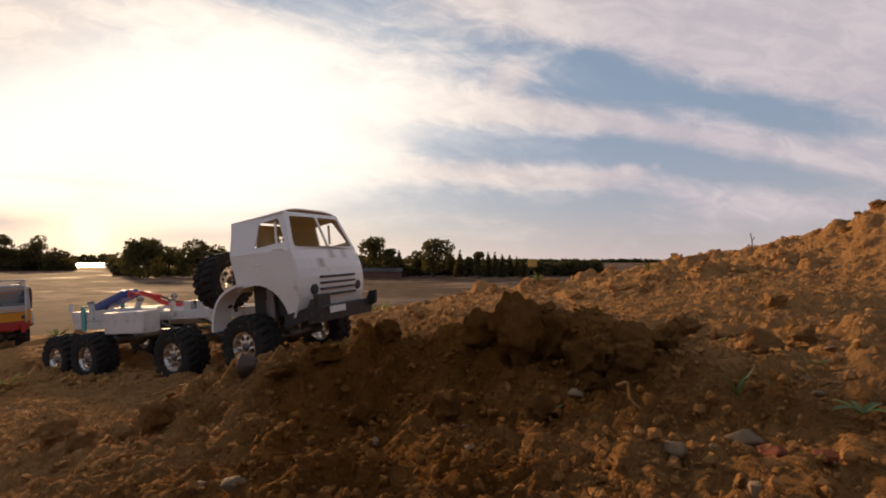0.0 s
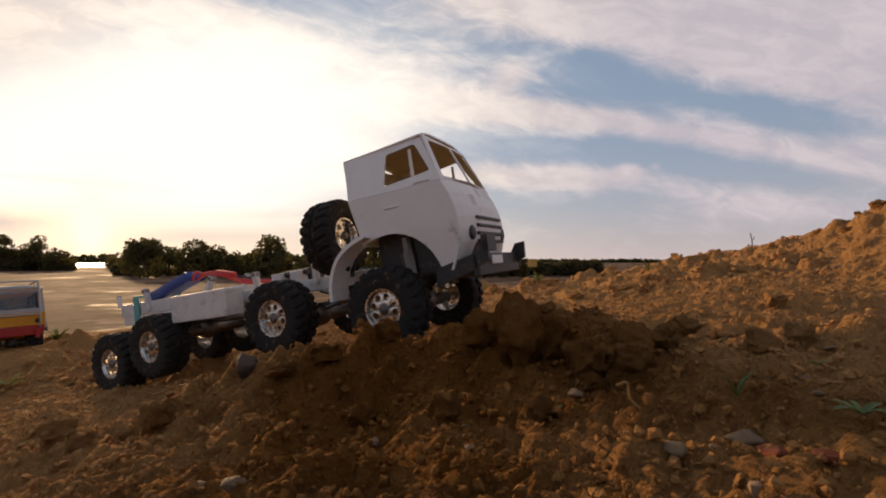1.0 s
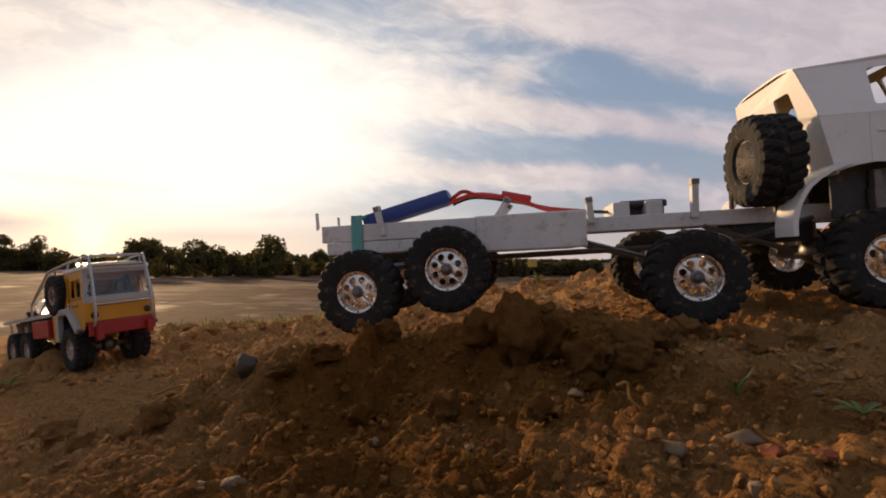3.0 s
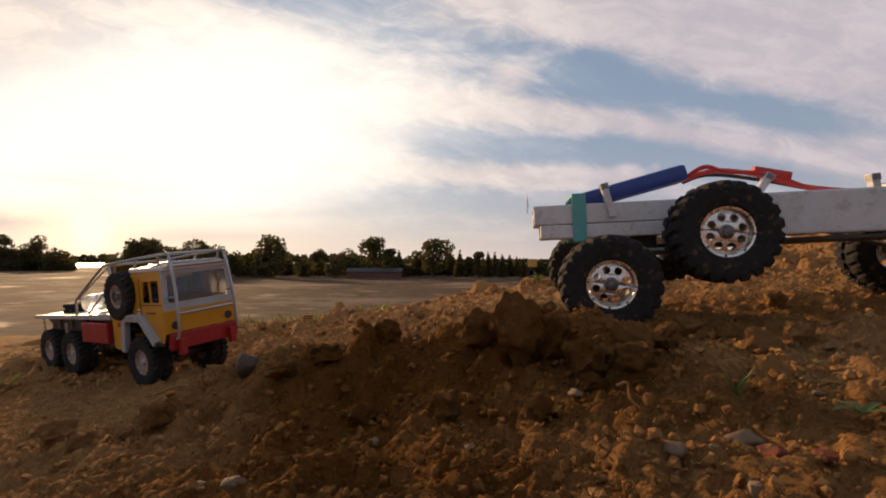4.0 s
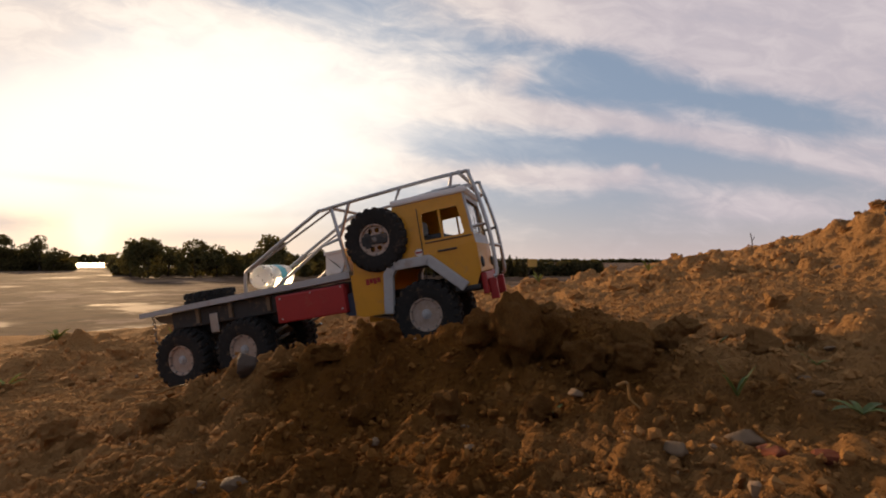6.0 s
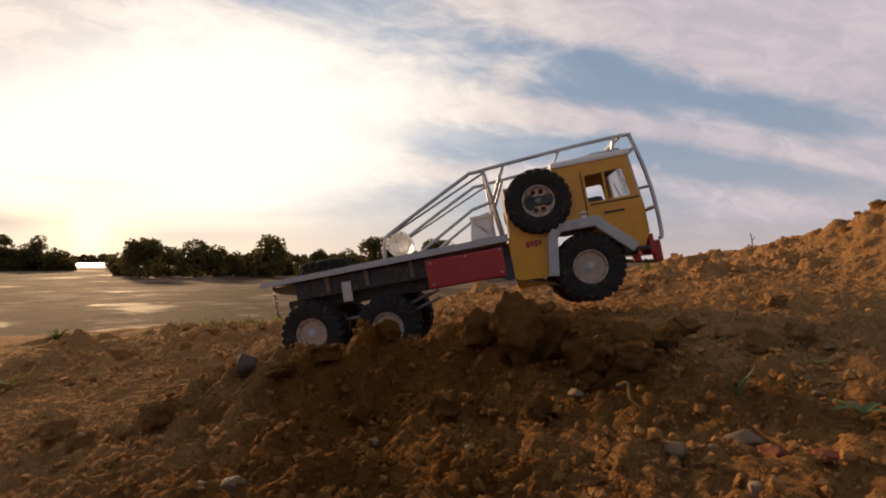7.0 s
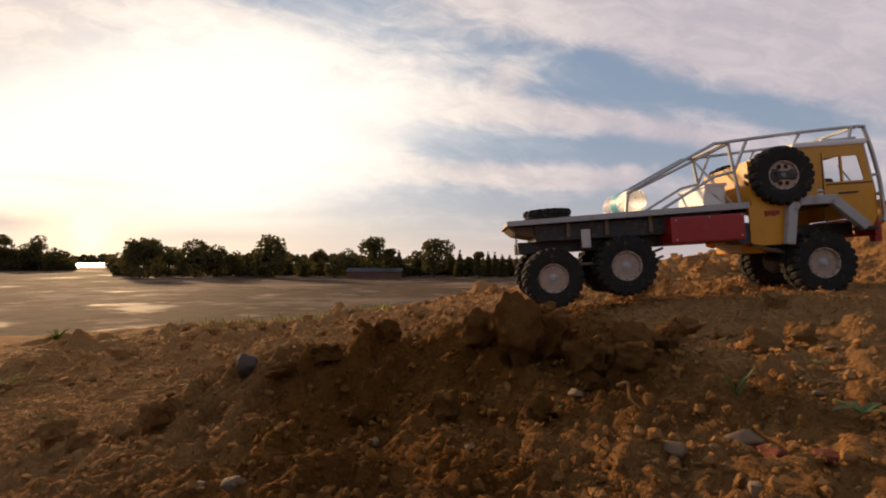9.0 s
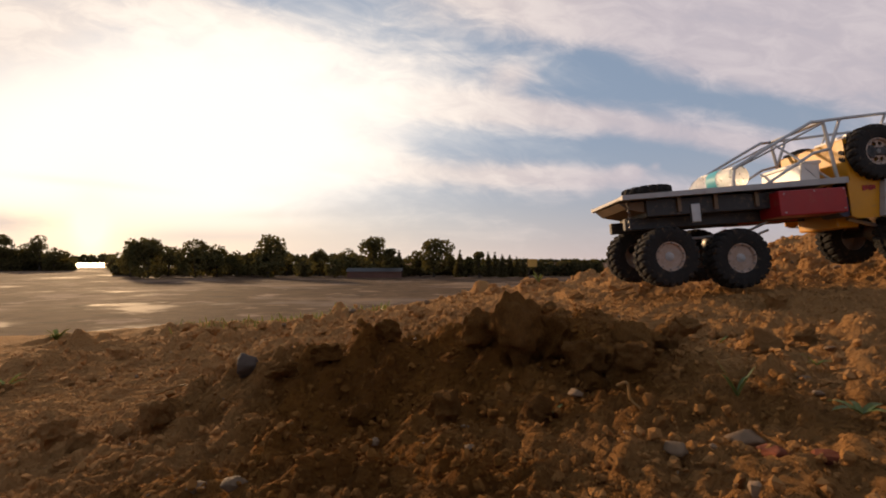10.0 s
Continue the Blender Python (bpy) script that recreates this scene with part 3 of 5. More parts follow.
# ---- white eight-wheeled truck ----
W_R, W_W, W_TRACK = 0.0730, 0.060, 0.128
W_AXLES = (0.014, -0.238, -0.620, -0.776)
W_BODY = ((-0.825, -0.72, -0.566, -0.222, -0.062, 0.0, 0.18), (-0.890, -0.785, -0.622, -0.250, -0.074, 0.013, 0.207))  # drawn and true stations along the body


def build_white():
    t = thing("model_truck", "white eight-wheeled radio-controlled model truck with bare chassis and cab", "model truck")
    wheels = [(wheel(t, (x, s * W_TRACK, 0), W_R, W_W, s, CHROME), x, s) for x in W_AXLES for s in (-1, 1)]

    # cab shell
    def width(z):
        return 0.117 - 0.028 * max(0.0, (z - 0.185) / 0.09) - 0.006 * max(0.0, (0.12 - z) / 0.06)

    def side_fn(sgn):
        return lambda u, v, s: Vector((u, sgn * (width(v) - (0.0035 if s else 0.0)), v))
    arch = [(0.012 + 0.088 * math.cos(radians(a)), 0.030 + 0.088 * math.sin(radians(a))) for a in range(8, 128, 12)]
    lower = [(-0.044, 0.185), (-0.030, 0.105)] + arch[::-1] + [(0.124, 0.040), (0.131, 0.075), (0.138, 0.110), (0.134, 0.140), (0.118, 0.185)]
    upper = round_poly([(-0.044, 0.1855), (0.1175, 0.1855), (0.082, 0.272), (-0.054, 0.262)], 0.004)
    window = round_poly([(0.014, 0.196), (0.101, 0.205), (0.072, 0.258), (0.016, 0.252)], 0.006)
    for sgn in (-1, 1):
        bm = bmesh.new()
        panel(bm, [lower], side_fn(sgn), (0, 1, 0))
        part("door_panel", bm, [WHITE, CREAM], t, "white cab side with wheel arch")
        bm = bmesh.new()
        panel(bm, [upper, window], side_fn(sgn), (0, 1, 0))
        up = part("window_frame", bm, [WHITE, CREAM], t, "white upper cab side with open window")
        bm = bmesh.new()
        box(bm, (0.058, sgn * 0.092 - 0.002, 0.204), (0.063, sgn * 0.092 + 0.002, 0.252), 0.0008, Matrix.Identity(4))
        part("quarter_post", bm, WHITE, up)
        for u0, u1, v0 in ((0.012, 0.040, 0.158), (0.070, 0.100, 0.188)):
            bm = bmesh.new()
            box(bm, (u0, sgn * (width(v0) + 0.0005) - 0.0012, v0), (u1, sgn * (width(v0) + 0.0005) + 0.0025, v0 + 0.004), 0.001)
            part("door_handle", bm, WHITE, t)
        for pts in ([(0.004, sgn * 0.1168, 0.120), (0.004, sgn * 0.1170, 0.184)], [(0.104, sgn * 0.1150, 0.080), (0.110, sgn * 0.1168, 0.182)]):
            bm = bmesh.new()
            tube(bm, pts, 0.0008, 5)
            part("panel_seam", bm, WHITE, t)
        bm = bmesh.new()
        box(bm, (0.124, sgn * 0.112 - 0.004, 0.132), (0.136, sgn * 0.112 + 0.004, 0.141), 0.002)
        part("indicator", bm, ORANGE, t, "small dark orange side indicator")
    # roof, back, nose
    bm = bmesh.new()

    def roof_fn(u, v, s):
        crown = 0.010 * (1 - (abs(v) / 0.095) ** 4)
        return Vector((u, v, 0.262 + 0.074 * (u + 0.054) + crown - (0.003 if s else 0.0)))
    for i in range(9):
        for j in range(12):
            u0, u1 = -0.055 + 0.138 * i / 9, -0.055 + 0.138 * (i + 1) / 9
            v0, v1 = -0.0935 + 0.187 * j / 12, -0.0935 + 0.187 * (j + 1) / 12
            panel(bm, [[(u0, v0), (u1, v0), (u1, v1), (u0, v1)]], roof_fn, (0, 1, 0))
    bmesh.ops.remove_doubles(bm, verts=bm.verts, dist=0.0002)
    part("roof", bm, [WHITE, CREAM], t, smooth=True)
    bm = bmesh.new()

    def back_fn(u, v, s):
        return Vector((-0.055 + 0.025 * (0.263 - v) / 0.158 + (0.003 if s else 0.0) - 0.004 * (1 - (u / 0.117) ** 2), u, v))
    panel(bm, [[(-0.115, 0.105), (0.115, 0.105), (0.116, 0.185), (0.092, 0.263), (-0.092, 0.263), (-0.116, 0.185)],
               round_poly([(0.030, 0.196), (0.075, 0.196), (0.070, 0.236), (0.030, 0.236)], 0.006), round_poly([(-0.030, 0.196), (-0.075, 0.196), (-0.070, 0.236), (-0.030, 0.236)], 0.006)], back_fn, (0, 1, 0))
    part("back_wall", bm, [WHITE, CREAM], t, "white cab back with two small open windows")
    bm = bmesh.new()

    def front_fn(u, v, s):
        return Vector((0.120 - 0.037 * (v - 0.185) / 0.087 + 0.010 * (1 - (u / 0.117) ** 2) - (0.003 if s else 0.0), u, v))
    panel(bm, [[(-0.116, 0.185), (0.116, 0.185), (0.091, 0.272), (-0.091, 0.272)],
               round_poly([(-0.103, 0.193), (-0.003, 0.193), (-0.003, 0.262), (-0.083, 0.262)], 0.006),
               round_poly([(0.103, 0.193), (0.083, 0.262), (0.003, 0.262), (0.003, 0.193)], 0.006)], front_fn, (0, 1, 0))
    part("windscreen_frame", bm, [WHITE, CREAM], t, "white windscreen frame with two open panes")
    bm = bmesh.new()

    def nose_fn(u, v, s):
        x = 0.138 - 0.020 * abs((v - 0.115) / 0.07) ** 2 + 0.012 * (1 - (abs(u) / 0.117) ** 3)
        return Vector((x - (0.003 if s else 0.0), u, v))
    for i in range(10):
        for j in range(7):
            u0, u1 = -0.116 + 0.232 * i / 10, -0.116 + 0.232 * (i + 1) / 10
            v0, v1 = 0.045 + 0.14 * j / 7, 0.045 + 0.14 * (j + 1) / 7
            panel(bm, [[(u0, v0), (u1, v0), (u1, v1), (u0, v1)]], nose_fn, (0, 1, 0))
    bmesh.ops.remove_doubles(bm, verts=bm.verts, dist=0.0002)
    nose = part("nose_panel", bm, [WHITE, CREAM], t, "rounded white cab front", smooth=True)
    for k in range(4):
        bm = bmesh.new()
        z = 0.083 + 0.013 * k
        box(bm, (0.1455, -0.062, z), (0.1525, 0.062, z + 0.005), 0.001)
        part("grille_slot", bm, BLACK, nose, "dark slot of the grille")
    for s in (-1, 1):
        bm = bmesh.new()
        lathe(bm, [(0.0005, 0.004), (0.010, 0.003), (0.012, 0.0), (0.012, -0.006)], 16)
        bmesh.ops.transform(bm, matrix=pose(0.1445, s * 0.078, 0.100, 0, 0, -90), verts=bm.verts)
        part("headlight", bm, BLACK, nose, "dark round headlight hole")
    # bumper
    bm = bmesh.new()
    panel(bm, [[(0.085, 0.022), (0.150, 0.040), (0.176, 0.052), (0.178, 0.082), (0.160, 0.080), (0.150, 0.064), (0.088, 0.050)]],
          lambda u, v, s: Vector((u, -0.112 if s == 0 else -0.104, v)))
    panel(bm, [[(0.085, 0.022), (0.150, 0.040), (0.176, 0.052), (0.178, 0.082), (0.160, 0.080), (0.150, 0.064), (0.088, 0.050)]],
          lambda u, v, s: Vector((u, 0.104 if s == 0 else 0.112, v)))
    box(bm, (0.150, -0.112, 0.030), (0.160, 0.112, 0.064), 0.002)
    box(bm, (0.168, -0.112, 0.066), (0.178, -0.070, 0.090), 0.001)
    part("bumper", bm, BLACK, t, "dark plastic bumper with open step")
    bm = bmesh.new()
    box(bm, (0.161, -0.055, 0.046), (0.164, 0.000, 0.060), 0.001)
    part("number_plate", bm, WHITE, t, "small blank white plate")
    # fenders behind the front wheels
    for s in (-1, 1):
        bm = bmesh.new()
        arc = [radians(a) for a in range(-5, 80, 9)]
        outer = [(0.004 - 0.092 * math.cos(a), 0.030 + 0.096 * math.sin(a)) for a in arc]
        inner = [(0.004 - 0.086 * math.cos(a), 0.030 + 0.090 * math.sin(a)) for a in arc]
        panel(bm, [outer + inner[::-1]], lambda u, v, q: Vector((u, s * (0.136 if q == 0 else 0.088), v)))
        part("mudguard", bm, WHITE, t, "white curved mudguard strip")
        bm = bmesh.new()
        tube(bm, [(0.028, s * 0.085, 0.110), (0.030, s * 0.085, 0.02)], 0.011, 10)
        tube(bm, [(0.028, s * 0.085, 0.085), (0.030, s * 0.085, 0.045)], 0.014, 10)
        part("damper", bm, STEEL, t, "dark coil damper in the wheel arch")
    for lo, hi in (((-0.022, -0.082, 0.045), (0.107, -0.078, 0.145)), ((-0.022, 0.078, 0.045), (0.107, 0.082, 0.145)),
                   ((-0.030, -0.08, 0.146), (0.125, 0.08, 0.152)), ((0.108, -0.10, 0.03), (0.120, 0.10, 0.12))):
        bm = bmesh.new()
        box(bm, lo, hi, 0.001)
        part("inner_arch", bm, BLACK, t, "black inner wheel well under the cab")
    # frame
    for s in (-1, 1):
        bm = bmesh.new()
        box(bm, (-0.815, s * 0.044 - 0.010, 0.052), (-0.395, s * 0.044 + 0.010, 0.082), 0.002)
        box(bm, (-0.805, s * 0.044 - 0.011, 0.030), (-0.56, s * 0.044 + 0.009, 0.051), 0.002)
        box(bm, (-0.40, s * 0.040 - 0.007, 0.046), (0.09, s * 0.040 + 0.007, 0.070), 0.002)
        part("frame_rail", bm, WOOD_WHITE, t, "white-painted frame rail")
        bm = bmesh.new()
        box(bm, (-0.520, s * 0.090 - 0.030, 0.022), (-0.352, s * 0.090 + 0.014, 0.078), 0.003)
        part("side_box", bm, WOOD_WHITE, t, "white side box")
    bm = bmesh.new()
    box(bm, (-0.815, -0.036, 0.066), (-0.40, 0.036, 0.072), 0.001)
    box(bm, (-0.40, -0.034, 0.056), (-0.10, 0.034, 0.062), 0.001)
    part("deck_plate", bm, WOOD_WHITE, t)
    bm = bmesh.new()
    for x in (-0.300, -0.250):
        box(bm, (x, -0.046, 0.050), (x + 0.026, 0.046, 0.092), 0.002)
    part("cross_member", bm, WOOD_WHITE, t)
    bm = bmesh.new()
    box(bm, (-0.285, -0.022, 0.070), (-0.215, 0.022, 0.096), 0.003)
    tube(bm, [(-0.285, -0.03, 0.088), (-0.215, -0.03, 0.088)], 0.006, 8)
    part("speed_controller", bm, BLACK, t, "black electronics box")
    for i, (x, y, z, dx, dz) in enumerate([(-0.825, -0.05, 0.080, -0.035, 0.022), (-0.690, -0.055, 0.060, -0.012, 0.050), (-0.490, -0.05, 0.078, 0.022, 0.032),
                                           (-0.335, -0.050, 0.060, -0.004, 0.042), (-0.180, -0.050, 0.060, 0.002, 0.060), (-0.825, 0.05, 0.080, -0.035, 0.022), (-0.490, 0.05, 0.078, 0.022, 0.032)]):
        bm = bmesh.new()
        d = Vector((dx, 0, dz)).normalized()
        m = Matrix.Translation((x, y, z)) @ d.to_track_quat("Z", "Y").to_matrix().to_4x4()
        box(bm, (-0.006, -0.005, 0), (0.006, 0.005, math.hypot(dx, dz)), 0.001, m)
        box(bm, (-0.007, -0.006, math.hypot(dx, dz) - 0.009), (0.007, 0.006, math.hypot(dx, dz) + 0.001), 0.001, m, 1)
        part("body_peg", bm, [WOOD_WHITE, STEEL], t, "pale peg with dark tip standing on the frame")
    # battery, strap, cables
    bm = bmesh.new()
    box(bm, (-0.085, -0.024, -0.013), (0.085, 0.024, 0.013), 0.008, pose(-0.655, -0.012, 0.106, 0, -13, 0))
    part("battery", bm, BLUE, t, "blue shrink-wrapped battery pack", smooth=True)
    bm = bmesh.new()
    for sgn in (-1, 1):
        box(bm, (-0.752, sgn * 0.0575 - 0.0015, 0.024), (-0.730, sgn * 0.0575 + 0.0015, 0.094), 0.001)
    box(bm, (-0.752, -0.058, 0.094), (-0.730, 0.058, 0.098), 0.001)
    part("strap", bm, TEAL, t, "teal cloth strap round the frame")
    bm = bmesh.new()
    tube(bm, smooth_path([(-0.575, -0.02, 0.114), (-0.548, -0.03, 0.130), (-0.52, -0.03, 0.122), (-0.46, -0.032, 0.112), (-0.40, -0.028, 0.088), (-0.34, -0.02, 0.082)]), 0.0035, 6)
    tube(bm, smooth_path([(-0.575, -0.01, 0.114), (-0.53, -0.012, 0.126), (-0.48, -0.018, 0.118), (-0.41, -0.02, 0.094), (-0.34, -0.01, 0.084)]), 0.0035, 6)
    box(bm, (-0.026, -0.009, -0.006), (0.026, 0.009, 0.006), 0.003, pose(-0.455, -0.025, 0.115, 0, 14, 0))
    part("red_cable", bm, CABLE_RED, t, "red battery cables and plug", smooth=True)
    bm = bmesh.new()
    tube(bm, smooth_path([(-0.57, 0.0, 0.112), (-0.53, 0.0, 0.122), (-0.46, 0.0, 0.110), (-0.38, 0.0, 0.090), (-0.30, 0.005, 0.081)]), 0.003, 6)
    part("black_cable", bm, BLACK, t, smooth=True)
    # driveline and axles
    for x in (0.0, -0.222, -0.566, -0.712):
        bm = bmesh.new()
        tube(bm, [(x, -0.10, -0.004), (x, 0.10, -0.004)], 0.012, 10)
        bmesh.ops.create_uvsphere(bm, u_segments=12, v_segments=8, radius=0.024, matrix=pose(x, 0.0, -0.002))
        part("axle", bm, STEEL, t, "dark steel axle", smooth=True)
    bm = bmesh.new()
    for y in (-0.055, 0.055):
        tube(bm, [(-0.05, y, 0.0), (-0.17, y, 0.045)], 0.004, 6)
        tube(bm, [(-0.25, y, 0.0), (-0.38, y, 0.04)], 0.004, 6)
        tube(bm, [(-0.16, y, 0.01), (-0.03, y, 0.05)], 0.004, 6)
        tube(bm, [(-0.59, y, 0.005), (-0.70, y, 0.005)], 0.006, 6)
    tube(bm, [(-0.70, 0, 0.01), (-0.0, 0, 0.02)], 0.005, 8)
    part("drive_shaft", bm, STEEL, t, "dark links and drive shafts")
    bm = bmesh.new()
    box(bm, (-0.12, -0.033, 0.018), (-0.02, 0.033, 0.060), 0.004)
    part("motor", bm, BLACK, t)
    bm = bmesh.new()
    box(bm, (-0.66, -0.03, 0.0), (-0.62, 0.03, 0.05), 0.004)
    part("gearbox", bm, BLACK, t)
    # spare wheel lying upright behind the cab
    sp = wheel(t, (-0.118, 0.0, 0.148), W_R, W_W, -1, CHROME)
    sp.matrix_basis = pose(-0.112, -0.088, 0.146, 0, -13, 90)
    sp.name = "spare_wheel"
    bm = bmesh.new()
    tube(bm, [(-0.078, -0.075, 0.06), (-0.076, -0.075, 0.155), (-0.076, 0.075, 0.155), (-0.078, 0.075, 0.06)], 0.004, 6)
    part("wheel_bracket", bm, BLACK, t)
    for ob in t.children_recursive:
        if ob.name.startswith(("wheel", "spare_wheel")) and not ob.name.startswith("wheel_") or ob.parent and ob.parent.name.startswith(("wheel", "spare_wheel")):
            continue
        for v in ob.data.vertices:
            v.co = (float(np.interp(v.co.x, *W_BODY)), v.co.y * 1.05, v.co.z * 1.085)
    return t, wheels


WHITE_TRUCK, WHITE_WHEELS = build_white()

# ---- yellow six-wheeled truck ----
Y_R, Y_W = 0.0635, 0.046
Y_AXLES = (0.0, -0.386, -0.536)
Y_NEAR, Y_FAR = -0.120, 0.072          # outer faces of the wheels
Y_MID = (Y_NEAR + Y_FAR) / 2


def build_yellow():
    t = thing("model_truck", "yellow and red six-wheeled radio-controlled model truck with silver roll cage", "model truck")
    wheels = []
    for x in Y_AXLES:
        for s, y in ((-1, Y_NEAR + Y_W / 2), (1, Y_FAR - Y_W / 2)):
            wheels.append((wheel(t, (x, y, 0), Y_R, Y_W, s, WHITE_RIM, True), x, s))
    n, f = -0.112, 0.070               # cab sides
    for y, sgn in ((n, -1), (f, 1)):
        fn = lambda u, v, s, y=y, sgn=sgn: Vector((u, y - sgn * (0.003 if s else 0.0) - sgn * 0.008 * max(0, (v - 0.13) / 0.1), v))
        bm = bmesh.new()
        panel(bm, [[(-0.135, 0.110), (-0.135, 0.034), (-0.120, 0.028), (-0.066, 0.028), (-0.058, 0.088), (-0.048, 0.106), (0.020, 0.106), (0.072, 0.052), (0.098, 0.052), (0.108, 0.075),
                    (0.108, 0.130), (0.100, 0.226), (-0.034, 0.224), (-0.036, 0.205), (-0.122, 0.205), (-0.128, 0.110)],
                   round_poly([(0.018, 0.148), (0.092, 0.148), (0.086, 0.202), (0.020, 0.200)], 0.005)], fn, (0, 1, 0))
        sidep = part("cab_side", bm, [YELLOW, YELLOW], t, "yellow cab side with open window")
        bm = bmesh.new()
        box(bm, (0.050, y - sgn * 0.005 - 0.002, 0.146), (0.054, y - sgn * 0.005 + 0.002, 0.203), 0.0006)
        part("window_post", bm, YELLOW, sidep)
        bm = bmesh.new()
        for (u0, v0), (u1, v1) in (((-0.066, 0.030), (-0.056, 0.098)), ((-0.056, 0.098), (-0.044, 0.112)), ((-0.044, 0.112), (0.022, 0.112)), ((0.022, 0.112), (0.078, 0.055))):
            d = Vector((u1 - u0, 0, v1 - v0))
            m = Matrix.Translation((u0, y + sgn * 0.006, v0)) @ d.to_track_quat("X", "Y").to_matrix().to_4x4()
            box(bm, (-0.003, -0.009, -0.007), (d.length + 0.003, 0.009, 0.007), 0.002, m)
        part("wheel_arch", bm, GREY, t, "grey angular wheel arch trim")
        bm = bmesh.new()
        lathe(bm, [(0.0003, 0.0009), (0.0072, 0.0009), (0.0072, -0.0009)], 18)
        bmesh.ops.transform(bm, matrix=pose(0.006, y + sgn * 0.001, 0.128), verts=bm.verts)
        part("round_sticker", bm, WHITE, sidep, "small white and red round sticker")
        bm = bmesh.new()
        box(bm, (0.000, y + sgn * 0.0025 - 0.0004, 0.1265), (0.012, y + sgn * 0.0025 + 0.0004, 0.1295), 0)
        part("sticker_bar", bm, RED, sidep)
        bm = bmesh.new()
        for k in range(4):
            box(bm, (-0.105 + 0.0075 * k, y + sgn * 0.001 - 0.0006, 0.086 + 0.002 * (k % 2)), (-0.099 + 0.0075 * k, y + sgn * 0.001 + 0.0006, 0.097), 0)
        part("red_mark", bm, RED, sidep, "small illegible red marking")
        bm = bmesh.new()
        tube(bm, [(0.02, y + sgn * 0.0006, 0.143), (0.104, y + sgn * 0.0006, 0.143)], 0.0012, 5)
        tube(bm, [(0.012, y + sgn * 0.0006, 0.062), (0.014, y, 0.21)], 0.0009, 5)
        tube(bm, [(0.040, y + sgn * 0.0016, 0.124), (0.075, y + sgn * 0.0016, 0.124)], 0.0018, 5)
        part("door_seam", bm, BLACK, sidep)
        bm = bmesh.new()
        box(bm, (0.060, y - 0.004 + sgn * 0.002, 0.046), (0.104, y + 0.004 + sgn * 0.002, 0.054), 0.002)
        part("step", bm, BLACK, t)
    # front: windscreen wall
    bm = bmesh.new()
    ff = lambda u, v, s: Vector((0.109 - (0.003 if s else 0.0) - 0.008 * max(0, (v - 0.13) / 0.096), u, v))
    panel(bm, [[(n, 0.128), (f, 0.128), (f - 0.007, 0.226), (n + 0.007, 0.226)],
               round_poly([(n + 0.014, 0.146), (f - 0.014, 0.146), (f - 0.018, 0.214), (n + 0.018, 0.214)], 0.005)], ff)
    fr = part("windscreen_frame", bm, [GREY], t, "pale grey windscreen surround")
    bm = bmesh.new()
    panel(bm, [[(n + 0.014, 0.146), (f - 0.014, 0.146), (f - 0.018, 0.214), (n + 0.018, 0.214)]],
          lambda u, v, s: Vector((0.1045 - (0.001 if s else 0.0) - 0.008 * max(0, (v - 0.13) / 0.096), u, v)))
    g = part("windscreen", bm, GLASS, fr, "clear windscreen")
    g.visible_shadow = False
    for dy in (-0.035, 0.035):
        bm = bmesh.new()
        tube(bm, [(0.111, Y_MID + dy, 0.146), (0.107, Y_MID + dy + 0.03, 0.195)], 0.0013, 5)
        part("wiper", bm, BLACK, fr, "black wiper")
    bm = bmesh.new()
    box(bm, (0.104, n, 0.074), (0.110, f, 0.128), 0.002)
    part("front_panel", bm, YELLOW, t, "yellow front panel")
    bm = bmesh.new()
    box(bm, (0.106, n + 0.006, 0.034), (0.116, f - 0.006, 0.073), 0.003)
    box(bm, (0.116, n + 0.02, 0.022), (0.130, n + 0.035, 0.06), 0.002)
    box(bm, (0.116, f - 0.035, 0.022), (0.130, f - 0.02, 0.06), 0.002)
    part("bumper", bm, RED, t, "red bumper with tow brackets")
    for y in (n + 0.024, f - 0.024):
        bm = bmesh.new()
        lathe(bm, [(0.0005, 0.003), (0.008, 0.0025), (0.010, 0.0), (0.010, -0.004)], 16)
        bmesh.ops.transform(bm, matrix=pose(0.1115, y, 0.092, 0, 0, -90), verts=bm.verts)
        part("headlight", bm, BLACK, t, "dark round headlight")
    bm = bmesh.new()
    box(bm, (-0.036, n + 0.004, 0.2245), (0.106, f - 0.004, 0.2365), 0.004)
    part("roof", bm, WHITE, t, "white roof slab")
    bm = bmesh.new()
    box(bm, (0.040, n + 0.03, 0.238), (0.096, f - 0.03, 0.246), 0.003)
    box(bm, (-0.02, n + 0.04, 0.238), (0.03, f - 0.04, 0.243), 0.002)
    part("roof_hatch", bm, SILVER, t, "shiny roof plate")
    bm = bmesh.new()
    panel(bm, [[(n + 0.003, 0.11), (f - 0.003, 0.11), (f - 0.006, 0.205), (n + 0.006, 0.205)]], lambda u, v, s: Vector((-0.128 + (0.003 if s else 0), u, v)))
    box(bm, (-0.128, n + 0.006, 0.201), (-0.036, f - 0.006, 0.205), 0.001)
    panel(bm, [[(n + 0.006, 0.205), (f - 0.006, 0.205), (f - 0.008, 0.2245), (n + 0.008, 0.2245)]], lambda u, v, s: Vector((-0.034 + (0.003 if s else 0), u, v)))
    part("cab_back", bm, YELLOW, t)
    bm = bmesh.new()
    box(bm, (-0.02, n + 0.02, 0.10), (0.05, f - 0.02, 0.16), 0.008)
    box(bm, (0.0, n + 0.02, 0.15), (0.012, f - 0.11, 0.19), 0.004)
    part("seat", bm, BLACK, t, "dark cab interior")
